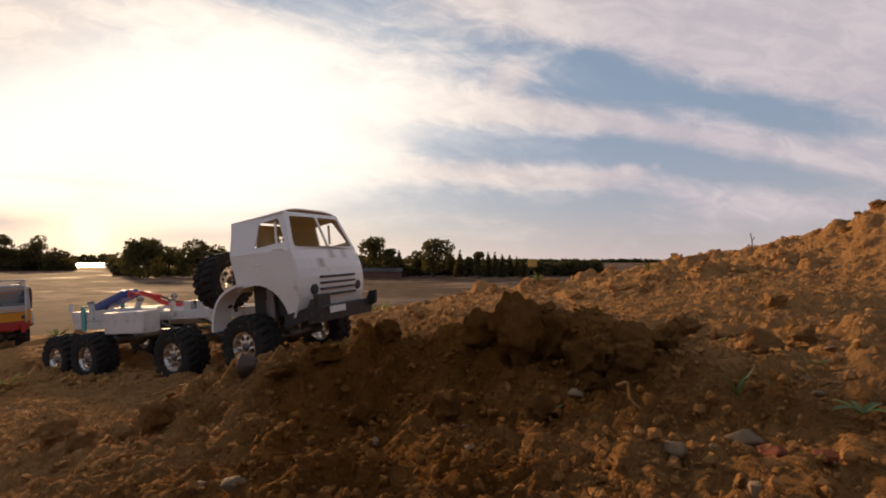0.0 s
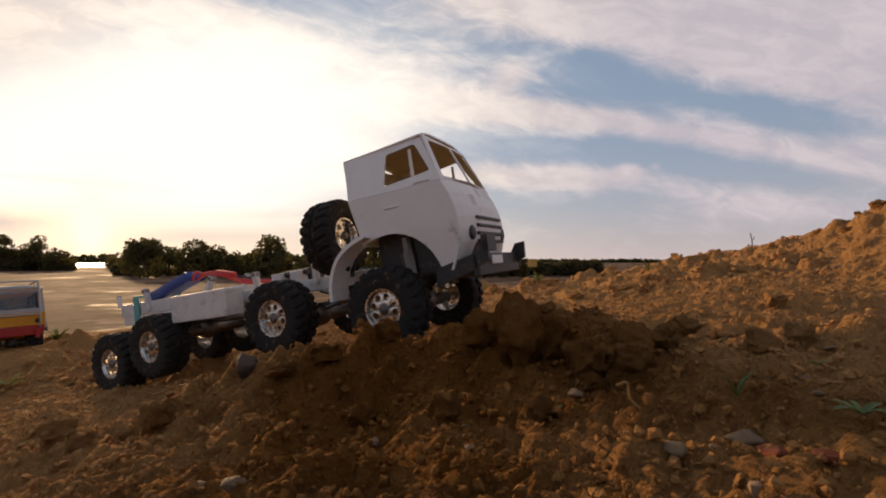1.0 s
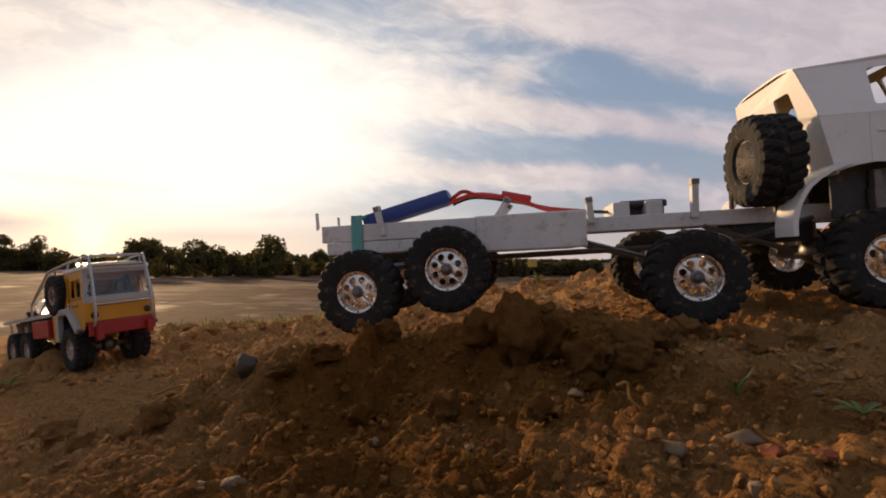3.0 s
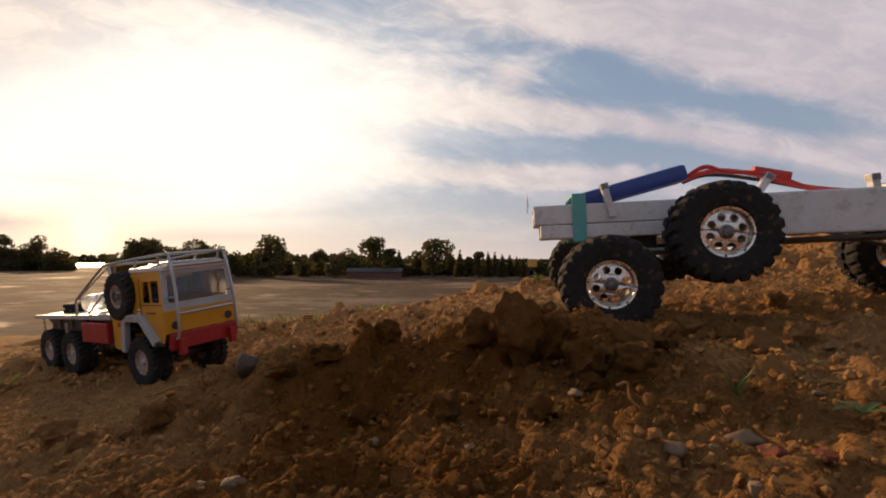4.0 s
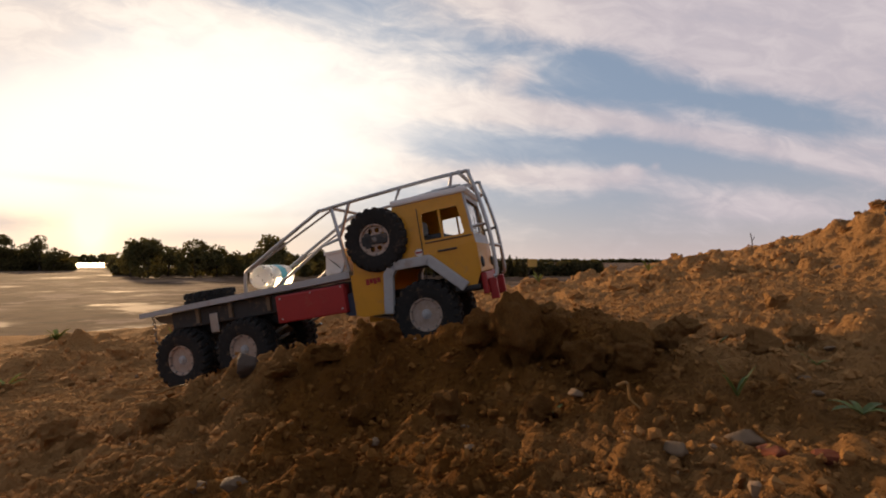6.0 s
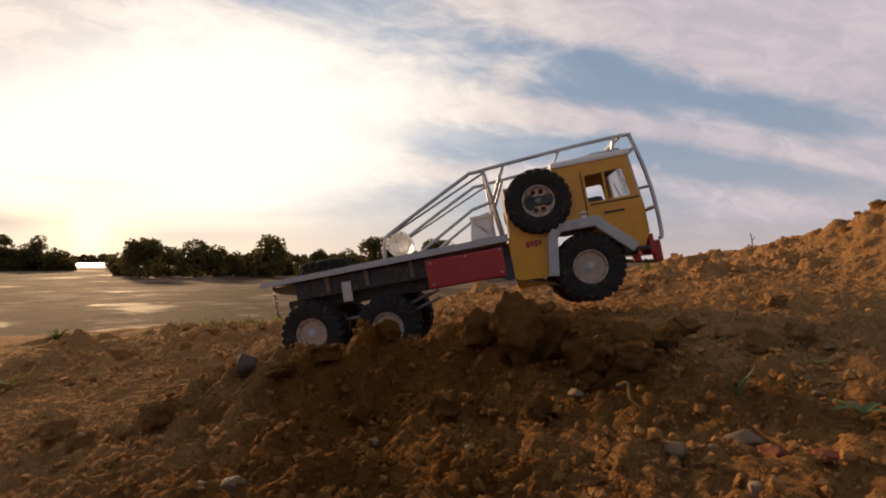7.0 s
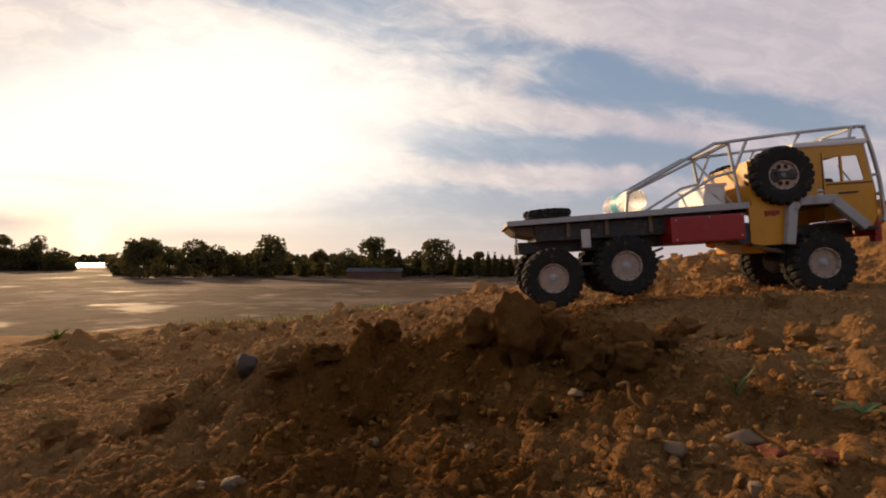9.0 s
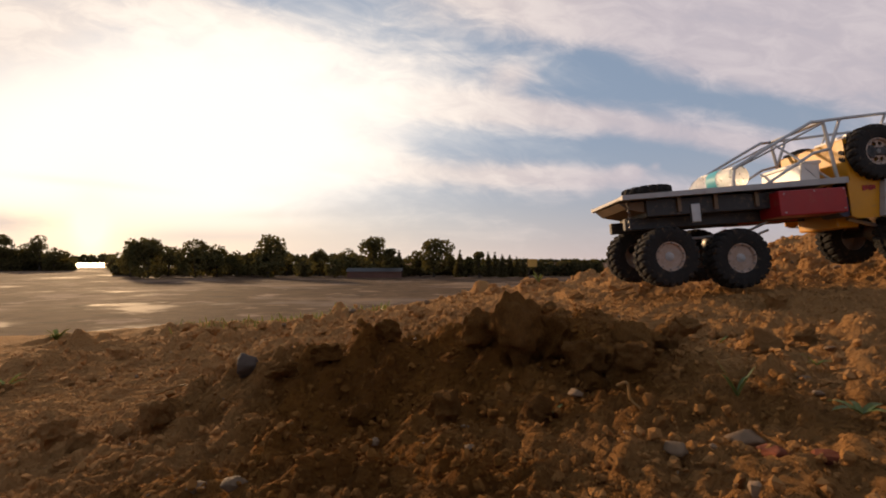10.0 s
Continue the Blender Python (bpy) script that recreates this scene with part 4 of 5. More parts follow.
    # spare wheels on the cab's flanks
    for y, s in ((n - 0.002, -1), (f + 0.002, 1)):
        sp = wheel(t, (-0.070, y - s * 0.004, 0.166), 0.0605, 0.038, s, WHITE_RIM, False)
        sp.name = "spare_wheel"
        bm = bmesh.new()
        box(bm, (-0.026, s * 0.012 - 0.003, -0.009), (0.026, s * 0.012 + 0.006, 0.009), 0.002)
        box(bm, (-0.020, s * 0.012 - 0.003, -0.014), (-0.008, s * 0.012 + 0.007, 0.014), 0.002)
        part("wheel_clamp", bm, BLACK, sp, "black clamp across the spare rim")
    # bed
    zf, zr = 0.118, 0.110
    tilt = lambda x: zf + (zr - zf) * (x + 0.135) / (-0.48)
    bm = bmesh.new()
    for y0, y1 in ((-0.116, -0.108), (0.056, 0.064)):
        panel(bm, [[(-0.135, tilt(-0.135) - 0.013), (-0.135, tilt(-0.135)), (-0.625, tilt(-0.625)), (-0.625, tilt(-0.625) - 0.010)]],
              lambda u, v, s: Vector((u, y0 if s == 0 else y1, v)))
    panel(bm, [[(-0.108, -0.625), (0.056, -0.625), (0.056, -0.135), (-0.108, -0.135)]], lambda u, v, s: Vector((v, u, tilt(v) - (0.002 if s == 0 else 0.008))))
    part("load_bed", bm, GREY, t, "flat grey load bed")
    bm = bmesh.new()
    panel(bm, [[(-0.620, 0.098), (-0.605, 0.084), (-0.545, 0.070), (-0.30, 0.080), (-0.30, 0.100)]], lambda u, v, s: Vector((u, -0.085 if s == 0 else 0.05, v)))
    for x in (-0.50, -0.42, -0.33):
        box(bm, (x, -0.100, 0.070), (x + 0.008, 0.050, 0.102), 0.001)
    part("bed_underframe", bm, SHADED_TAN, t, "brown underside of the load bed, darkened for its shade")
    for y0, y1 in ((-0.121, -0.060), (0.010, 0.070)):
        bm = bmesh.new()
        box(bm, (-0.295, y0, 0.042), (-0.149, y1, 0.096), 0.003)
        sb = part("side_box", bm, RED, t, "red side box with screws")
        bm = bmesh.new()
        for u, v in ((-0.286, 0.088), (-0.156, 0.091), (-0.286, 0.048), (-0.158, 0.050), (-0.22, 0.090)):
            box(bm, (u, min(y0, y1) - 0.0012, v), (u + 0.003, min(y0, y1) + 0.001, v + 0.003), 0)
        part("screw", bm, SILVER, sb)
    bm = bmesh.new()
    tube(bm, [(-0.143, -0.108, 0.055), (-0.143, -0.06, 0.055)], 0.022, 14)
    part("air_tank", bm, material("blue_black_tank", (0.02, 0.03, 0.06), 0.5, 0, 0.2), t, "dark blue cylinder tank", smooth=True)
    bm = bmesh.new()
    for y in (-0.055, 0.020):
        box(bm, (-0.60, y - 0.006, 0.040), (0.10, y + 0.006, 0.066), 0.002)
    part("frame_rail", bm, BLACK, t)
    # black block added to stand for the shade under the load bed
    bm = bmesh.new()
    box(bm, (-0.565, -0.094, 0.064), (-0.136, 0.046, 0.100), 0.002)
    part("sub_frame", bm, BLACK, t, "black block for the dark shade under the load bed")
    bm = bmesh.new()
    box(bm, (-0.13, -0.07, 0.012), (-0.08, 0.035, 0.06), 0.004)
    part("transmission", bm, YELLOW, t)
    for x in Y_AXLES:
        bm = bmesh.new()
        tube(bm, [(x, Y_NEAR + 0.02, 0), (x, Y_FAR - 0.02, 0)], 0.010, 10)
        bmesh.ops.create_uvsphere(bm, u_segments=12, v_segments=8, radius=0.022, matrix=pose(x, Y_MID, 0))
        part("axle", bm, STEEL, t, smooth=True)
    for y in (-0.085, 0.05):
        for a, b, r in (((-0.40, y, 0.0), (-0.30, y, 0.035), 0.003), ((-0.40, y, -0.014), (-0.30, y, 0.018), 0.003), ((-0.40, y, 0.012), (-0.50, y, 0.012), 0.003), ((-0.02, y, 0.0), (-0.12, y, 0.03), 0.004)):
            bm = bmesh.new()
            tube(bm, [a, b], r, 6)
            part("suspension_link", bm, SILVER, t, "bright suspension link")
        bm = bmesh.new()
        box(bm, (-0.470, y - 0.012, 0.045), (-0.450, y - 0.004, 0.085), 0.002)
        part("bracket", bm, SILVER, t)
    # roll cage
    for y in (-0.098, 0.052):
        s = 1 if y > 0 else -1
        bm = bmesh.new()
        tube(bm, smooth_path([(-0.374, y, 0.112), (-0.368, y, 0.150), (-0.352, y, 0.164), (-0.200, y, 0.242), (-0.170, y, 0.250), (-0.05, y, 0.258), (0.098, y * 0.93, 0.265), (0.116, y * 0.93, 0.252),
                              (0.132, y * 0.95, 0.16), (0.134, y * 0.97, 0.075), (0.128, y, 0.062)], 4), 0.0036, 8)
        part("cage_tube", bm, SILVER, t, "silver roll-cage tube", smooth=True)
        for pts, r in (([(-0.158, y, 0.250), (-0.142, y, 0.118)], 0.0036),
                       ([(-0.158, y, 0.246), (-0.352, y, 0.160)], 0.0022),
                       ([(-0.300, y, 0.116), (-0.190, y, 0.178), (-0.150, y, 0.186)], 0.0032),
                       ([(-0.120, y, 0.252), (-0.148, y, 0.190)], 0.0034),
                       ([(-0.014, y, 0.259), (-0.028, y, 0.234), (0.09, y, 0.240)], 0.0032),
                       ([(0.085, y, 0.264), (0.078, y, 0.238)], 0.0032),
                       ([(0.130, y * 0.95, 0.160), (0.106, y, 0.158)], 0.0030)):
            bm = bmesh.new()
            tube(bm, pts, r, 7)
            part("cage_brace", bm, SILVER, t, smooth=True)
    for x, z in ((-0.158, 0.250), (0.098, 0.265), (0.113, 0.235), (-0.36, 0.158), (0.132, 0.120)):
        bm = bmesh.new()
        tube(bm, [(x, -0.096, z), (x, 0.050, z)], 0.0038, 8)
        part("cage_cross_tube", bm, SILVER, t, smooth=True)
    bm = bmesh.new()
    tube(bm, [(-0.158, -0.098, 0.118), (-0.158, 0.052, 0.250)], 0.0026, 6)
    part("cage_diagonal", bm, SILVER, t, smooth=True)
    # chain at the tail
    bm = bmesh.new()
    for k in range(10):
        tube(bm, smooth_path([(-0.605 - 0.003 * math.sin(k), -0.098, 0.100 - 0.006 * k), (-0.608, -0.102 + 0.005 * (k % 2), 0.096 - 0.006 * k), (-0.605, -0.098, 0.092 - 0.006 * k)], 3), 0.0013, 5)
    part("tow_chain", bm, STEEL, t, "short tow chain hanging at the tail")
    # load: white crate, bottle, lying tyre
    bm = bmesh.new()
    panel(bm, [[(-0.205, 0.119), (-0.158, 0.119), (-0.156, 0.168), (-0.198, 0.160)]], lambda u, v, s: Vector((u, -0.075 if s == 0 else 0.045, v)))
    bmesh.ops.bevel(bm, geom=list(bm.edges), offset=0.002, segments=1, affect="EDGES")
    box(bm, (-0.200, -0.077, 0.160), (-0.154, 0.047, 0.167), 0.001)
    part("white_crate", bm, WHITE, t, "white plastic crate on the load bed")
    bm = bmesh.new()
    prof = [(0.0005, 0.0), (0.020, 0.0), (0.0255, 0.006), (0.026, 0.03), (0.0245, 0.036), (0.026, 0.042), (0.026, 0.075), (0.0245, 0.081), (0.026, 0.087), (0.0255, 0.110), (0.018, 0.130), (0.0095, 0.140), (0.0095, 0.150)]
    lathe(bm, prof, 24)
    bmesh.ops.transform(bm, matrix=pose(-0.345, -0.086, 0.1415, 0, 0, 8), verts=bm.verts)
    part("water_bottle", bm, CLEAR, t, "crumpled clear plastic bottle lying on the bed", smooth=True).visible_shadow = False
    bm = bmesh.new()
    lathe(bm, [(0.0265, 0.044), (0.0268, 0.073)], 24)
    bmesh.ops.transform(bm, matrix=pose(-0.345, -0.086, 0.1415, 0, 0, 8), verts=bm.verts)
    part("bottle_label", bm, LABEL_TEAL, t, "teal bottle label", smooth=True)
    bm = bmesh.new()
    tyre_mesh(bm, 0.054, 0.030, 16, 0.004)
    bmesh.ops.transform(bm, matrix=pose(-0.525, -0.02, 0.1225, 90, 0, 0), verts=bm.verts)
    part("lying_tyre", bm, RUBBER, t, "spare knobbly tyre lying flat on the bed")
    for ob in t.children_recursive:
        if ob.name.startswith(("wheel", "spare_wheel")) and not ob.name.startswith("wheel_a") or ob.parent.name.startswith(("wheel", "spare_wheel")):
            continue
        for v in ob.data.vertices:
            v.co.x *= 1.03 if v.co.x > 0 else 1.0
            if v.co.z > 0.13:
                v.co.z = 0.13 + (v.co.z - 0.13) * 0.965
    return t, wheels


YELLOW_TRUCK, YELLOW_WHEELS = build_yellow()


# ---- clods, stones, plants on the heap ----
def lump_mesh(name, seed, points, mats, squash=0.75, cuts=2, rough=0.10, smooth_shade=False):
    """An angular lump about 1 across: a hull of strewn points, its faces split and roughened, lying on its base."""
    rng = np.random.default_rng(seed)
    bm = bmesh.new()
    for _ in range(points):
        d = rng.normal(size=3)
        d /= np.linalg.norm(d)
        bm.verts.new(Vector(d * (0.42 + 0.10 * rng.random())) * 1.0)
    res = bmesh.ops.convex_hull(bm, input=bm.verts)
    junk = [g for g in res["geom_interior"] if isinstance(g, bmesh.types.BMVert)] + [g for g in res["geom_unused"] if isinstance(g, bmesh.types.BMVert)]
    bmesh.ops.delete(bm, geom=list(set(junk)), context="VERTS")
    for _ in range(cuts):
        bmesh.ops.subdivide_edges(bm, edges=bm.edges, cuts=1, use_grid_fill=True)
        bmesh.ops.triangulate(bm, faces=bm.faces)
    if cuts:
        for v in bm.verts:
            n = noise.fractal(v.co * 4.5 + Vector((seed, 0, 0)), 1.0, 2.0, 3)
            v.co *= 1 + rough * n
    for v in bm.verts:
        v.co.z *= squash
    me = bpy.data.meshes.new(name)
    bmesh.ops.recalc_face_normals(bm, faces=bm.faces)
    if smooth_shade:
        for f in bm.faces:
            f.smooth = True
    bm.to_mesh(me)
    bm.free()
    for m in mats:
        me.materials.append(m)
    return me


CLODS = [lump_mesh("clod", 10 + k, 16 + 2 * k, [CLOD], 0.8, 3, 0.30) for k in range(6)]
STONES = [lump_mesh("stone", 40 + k, 22, [STONE], 0.65, 2, 0.05, True) for k in range(4)]


def lay(name, me, x, y, size, label, category, sink=0.25, turn=None, mat=None, group="", stretch=(1, 1, 1), z=None):
    """Lays a lump of that size on the heap, sunk in a little."""
    rng = np.random.default_rng(int(abs(x * 9973 + y * 7919) * 100) % 100000)
    data = me
    if mat is not None:
        data = me.copy()
        data.materials[0] = mat
    ob = new(name, data)
    a = turn if turn is not None else rng.uniform(0, 360)
    ob.matrix_world = pose(x, y, (gz(x, y) if z is None else z) + size * 0.38 * stretch[2] * (1 - 2 * sink), rng.uniform(-12, 12), rng.uniform(-12, 12), a) @ Matrix.Diagonal((size * stretch[0], size * stretch[1], size * stretch[2], 1))
    return tagged(ob, label, category, group)


def build_lumps():
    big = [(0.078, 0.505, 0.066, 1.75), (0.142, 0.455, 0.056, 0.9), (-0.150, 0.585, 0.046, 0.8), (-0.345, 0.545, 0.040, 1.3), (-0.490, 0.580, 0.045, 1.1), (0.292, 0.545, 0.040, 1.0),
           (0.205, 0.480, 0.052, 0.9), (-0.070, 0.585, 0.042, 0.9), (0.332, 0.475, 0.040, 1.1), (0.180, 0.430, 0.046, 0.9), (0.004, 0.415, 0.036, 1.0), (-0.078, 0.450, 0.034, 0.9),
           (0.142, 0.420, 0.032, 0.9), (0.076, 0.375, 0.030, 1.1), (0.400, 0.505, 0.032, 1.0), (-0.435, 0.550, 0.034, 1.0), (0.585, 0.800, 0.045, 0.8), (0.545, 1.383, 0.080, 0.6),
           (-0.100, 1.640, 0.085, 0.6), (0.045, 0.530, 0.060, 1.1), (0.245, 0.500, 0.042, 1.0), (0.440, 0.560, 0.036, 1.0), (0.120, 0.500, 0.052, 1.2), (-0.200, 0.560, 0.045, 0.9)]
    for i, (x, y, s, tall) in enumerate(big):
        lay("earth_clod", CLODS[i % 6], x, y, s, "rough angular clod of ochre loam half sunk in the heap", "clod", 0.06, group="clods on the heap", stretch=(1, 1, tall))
    rng = np.random.default_rng(77)
    count = 0
    while count < 290:
        x, y = rng.uniform(-1.3, 1.7), rng.uniform(0.2, 2.2)
        if abs(y - 0.92) < 0.20 and x < 1.2 or math.hypot(x, y) < 0.24:
            continue
        s = min(0.05, 0.013 * (rng.pareto(2.0) + 1)) * (0.65 + 0.45 * y)
        lay("earth_clod", CLODS[count % 6], x, y, s, "crumbly clod of ochre loam", "clod", 0.2, group="clods on the heap", stretch=(1, rng.uniform(0.7, 1.2), rng.uniform(0.6, 1.1)))
        count += 1
    lay("stone", STONES[0], -0.262, 0.610, 0.046, "rounded dark grey stone stuck upright in the loam", "stone", 0.12, 30, GREY_STONE, "stones", (0.8, 0.7, 1.25))
    lay("stone", STONES[1], 0.194, 0.292, 0.026, "pale pointed stone lying in the loam", "stone", 0.2, 10, PALE_STONE, "stones", (1.1, 0.8, 0.8))
    for i, (x, y, s) in enumerate([(0.350, 0.505, 0.018), (0.310, 0.390, 0.012), (-0.159, 0.350, 0.022), (-0.188, 0.350, 0.016), (-0.262, 0.385, 0.010), (0.139, 0.275, 0.018), (0.62, 0.84, 0.018), (1.05, 1.2, 0.03),
                                   (0.40, 0.47, 0.014), (0.115, 0.395, 0.018), (-0.44, 2.2, 0.05), (0.28, 0.34, 0.010), (0.02, 0.34, 0.010), (-0.06, 0.40, 0.012), (-0.9, 1.5, 0.03), (0.9, 1.6, 0.035)]):
        lay("stone", STONES[i % 4], x, y, s, "small pale stone in the loam", "stone", 0.15, None, PALE_STONE if i % 2 else STONE, "stones", (1, 0.8, 0.8))
    shard = lump_mesh("brick_shard", 90, 14, [BRICK_RED], 0.4, 1, 0.03)
    lay("brick_shard", shard, 0.190, 0.258, 0.028, "worn shard of red brick bedded in the loam", "brick shard", 0.46, 20)
    lay("brick_shard", shard, 0.208, 0.246, 0.022, "small shard of red brick bedded in the loam", "brick shard", 0.46, 80)


def build_crumbs():
    """Loose crumbs of earth and gravel, thousands, as one mesh."""
    rng = np.random.default_rng(5)
    protos = []
    for k in range(6):
        me = lump_mesh("crumb_proto", 200 + k, 15, [CLOD], 0.8, 0)
        v = np.array([tuple(p.co) for p in me.vertices])
        f = np.array([tuple(p.vertices) for p in me.polygons if len(p.vertices) == 3])
        protos.append((v, f))
        bpy.data.meshes.remove(me)
    n = 24000
    r = 0.16 + 2.3 * rng.random(n) ** 1.6
    a = rng.uniform(-1.15, 1.05, n)
    x, y = r * np.sin(a) * 1.05, r * np.cos(a)
    keep = fbm(x * 2.2, y * 2.2, 3, 91) + rng.uniform(-0.35, 0.35, n) > -0.12
    x, y = x[keep], y[keep]
    z = surface(x, y)
    s = np.clip(0.003 * (rng.pareto(1.9, len(x)) + 1), 0.003, 0.016) * (0.40 + 0.75 * y)
    s = np.where(np.abs(y - 0.92) < 0.18, np.minimum(s, 0.007), s)
    vs, fs, mi, o = [], [], [], 0
    for i in range(len(x)):
        v, f = protos[i % 6]
        q = Euler(rng.uniform(0, 6.28, 3)).to_matrix()
        w = v @ np.array(q).T * s[i] * rng.uniform(0.8, 1.2, 3) + (x[i], y[i], z[i] + s[i] * 0.3 + 0.002)
        vs.append(w)
        fs.append(f + o)
        mi.append(np.full(len(f), 1 if rng.random() < 0.012 else 0))
        o += len(v)
    ob = mesh_np("earth_crumbs", np.concatenate(vs), np.concatenate(fs), [CLOD, PALE_STONE], np.concatenate(mi), smooth=False)
    tagged(ob, "loose crumbs of loam and a few pale pebbles strewn over the heap", "crumbs", kind="stuff")


def blade(bm, base, tip, width, bend, mat=0):
    """A bent leaf blade, pointed at the tip."""
    base, tip = Vector(base), Vector(tip)
    d = tip - base
    side = d.cross(Vector((0, 0, 1))).normalized() if d.to_2d().length > 1e-4 else Vector((1, 0, 0))
    prev = None
    for k in range(5):
        t = k / 4
        c = base + d * t + Vector((0, 0, bend * math.sin(math.pi * t)))
        w = width * (math.sin(math.pi * (0.15 + 0.85 * t)) ** 0.8) * 0.5 + 0.0002
        ring = [bm.verts.new(c - side * w), bm.verts.new(c + Vector((0, 0, -w * 0.3))), bm.verts.new(c + side * w)]
        if prev:
            for i in (0, 1):
                bm.faces.new((prev[i], prev[i + 1], ring[i + 1], ring[i])).material_index = mat
        prev = ring


def weed(x, y, size, leaves, seed, mat, label, up=0.5):
    rng = np.random.default_rng(seed)
    t = thing("weed", label, "weed", pose(x, y, gz(x, y) + 0.004), "weeds")
    for k in range(leaves):
        bm = bmesh.new()
        a = rng.uniform(0, 2 * math.pi)
        l = size * rng.uniform(0.6, 1.1)
        blade(bm, (0, 0, 0), (l * math.cos(a), l * math.sin(a), l * up * rng.uniform(0.3, 1.2)), l * 0.26, l * 0.18)
        part("leaf", bm, mat, t)
    return t


def build_plants():
    weed(0.268, 0.292, 0.019, 7, 1, LEAF, "dark green broad-leaved weed sprouting from the loam", 0.35)
    weed(0.278, 0.270, 0.014, 5, 2, LEAF, "dark green seedling beside the weed", 0.5)
    weed(0.094, 0.385, 0.013, 5, 3, LEAF, "small dark green seedling in the loam", 0.8)
    weed(0.213, 0.330, 0.014, 5, 4, LEAF, "small green seedling between the clods", 1.6)
    weed(0.333, 0.405, 0.012, 5, 5, YOUNG_LEAF, "bright green seedling beside a pale stone", 0.6)
    weed(0.36, 0.60, 0.018, 5, 9, LEAF, "small green seedling on the bank", 0.8)
    weed(-1.75, 2.06, 0.052, 22, 6, YOUNG_LEAF, "yellow-green weed at the foot of the heap", 0.9)
    weed(-1.10, 1.15, 0.045, 8, 7, YOUNG_LEAF, "yellow-green weed beside the wheel track", 0.8)
    weed(0.52, 2.45, 0.055, 8, 8, YOUNG_LEAF, "green tuft on the brow of the heap", 1.1)
    weed(0.75, 1.65, 0.04, 6, 10, LEAF, "small green tuft on the bank", 1.0)
    # grass along the brow
    rng = np.random.default_rng(12)
    bm = bmesh.new()
    for _ in range(420):
        x = rng.uniform(-1.35, 0.05)
        y = 2.38 + 0.12 * rng.normal()
        if fbm(np.array(x * 3.0), np.array(1.7), 2, 7) < -0.08:
            continue
        l = rng.uniform(0.012, 0.045)
        z = gz(x, y)
        blade(bm, (x, y, z - 0.003), (x + rng.normal() * l * 0.5, y + rng.normal() * l * 0.5, z + l), l * 0.16, 0.0)
    tagged(part("grass", bm, YOUNG_LEAF), "short yellow-green grass along the brow of the heap", "grass", kind="stuff")
    # twigs
    t = thing("twig", "dead forked twig standing on the bank", "twig", pose(1.40, 2.05, gz(1.40, 2.05)))
    bm = bmesh.new()
    tube(bm, smooth_path([(0, 0, -0.01), (0.003, 0, 0.03), (-0.003, 0.002, 0.075)], 4), 0.0022, 5)
    tube(bm, [(0.002, 0, 0.035), (0.014, 0, 0.058)], 0.0016, 5)
    part("stalk", bm, BARK, t)
    t = thing("dry_stalk", "curled yellow straw lying among the clods", "straw", pose(0.132, 0.330, gz(0.132, 0.330) + 0.010))
    bm = bmesh.new()
    tube(bm, smooth_path([(-0.006, 0, 0.008), (0.0, -0.003, 0.011), (0.002, -0.004, 0.0), (0.008, -0.006, -0.006)], 5), 0.0011, 5)
    part("stalk", bm, STRAW, t)
    for k, (x, y, a) in enumerate([(-1.24, 1.62, 20), (-0.55, 1.4, 80), (-0.9, 1.2, -30), (0.5, 0.75, 40), (-0.36, 0.62, 5)]):
        t = thing("dry_stalk", "short dry stalk lying on the loam", "straw", pose(x, y, gz(x, y) + 0.006, 0, -8, a))
        bm = bmesh.new()
        tube(bm, smooth_path([(-0.03, 0, 0), (0, 0.004, 0.006), (0.03, 0, 0.002)], 4), 0.0016, 5)
        part("stalk", bm, STRAW, t)


build_lumps()
build_crumbs()
build_plants()


# ---- distance: lake, woods, trees ----
def flat_sheet(name, x0, x1, y0, y1, z, mat, label, category):
    bm = bmesh.new()
    bmesh.ops.create_grid(bm, x_segments=24, y_segments=24, size=0.5)
    for v in bm.verts:
        v.co = Vector((x0 + (v.co.x + 0.5) * (x1 - x0), y0 + (v.co.y + 0.5) * (y1 - y0), z))
    return tagged(part(name, bm, mat), label, category, kind="structure")


flat_sheet("water", -900, -150, 235, 880, 0.12, WATER, "still lake shining under the low sun behind the plain", "lake")


def leaf_cloud(rng, lobes, count, size):
    """Small leaf clumps (bent quads) strewn through overlapping lobes, thinner towards the rim."""
    verts, faces = [], []
    w = np.array([l[3] ** 2 for l in lobes])
    pick = rng.choice(len(lobes), count, p=w / w.sum())
    for i in pick:
        cx, cy, cz, r, sq = lobes[i]
        d = rng.normal(size=3)
        d /= np.linalg.norm(d)
        p = np.array((cx, cy, cz)) + d * r * np.array((1, 1, sq)) * (0.55 + 0.5 * rng.random() ** 0.7)
        a, b = rng.normal(size=3), rng.normal(size=3)
        a /= np.linalg.norm(a)
        b -= a * (a @ b)
        b /= np.linalg.norm(b)
        s = size * (0.6 + 0.8 * rng.random())
        k = len(verts)
        c = np.cross(a, b) * s * 0.35
        verts += [p - a * s, p - b * s * 0.6 + c, p + a * s, p + b * s * 0.6 + c]
        faces.append((k, k + 1, k + 2))
        faces.append((k, k + 2, k + 3))
    return np.array(verts), np.array(faces)


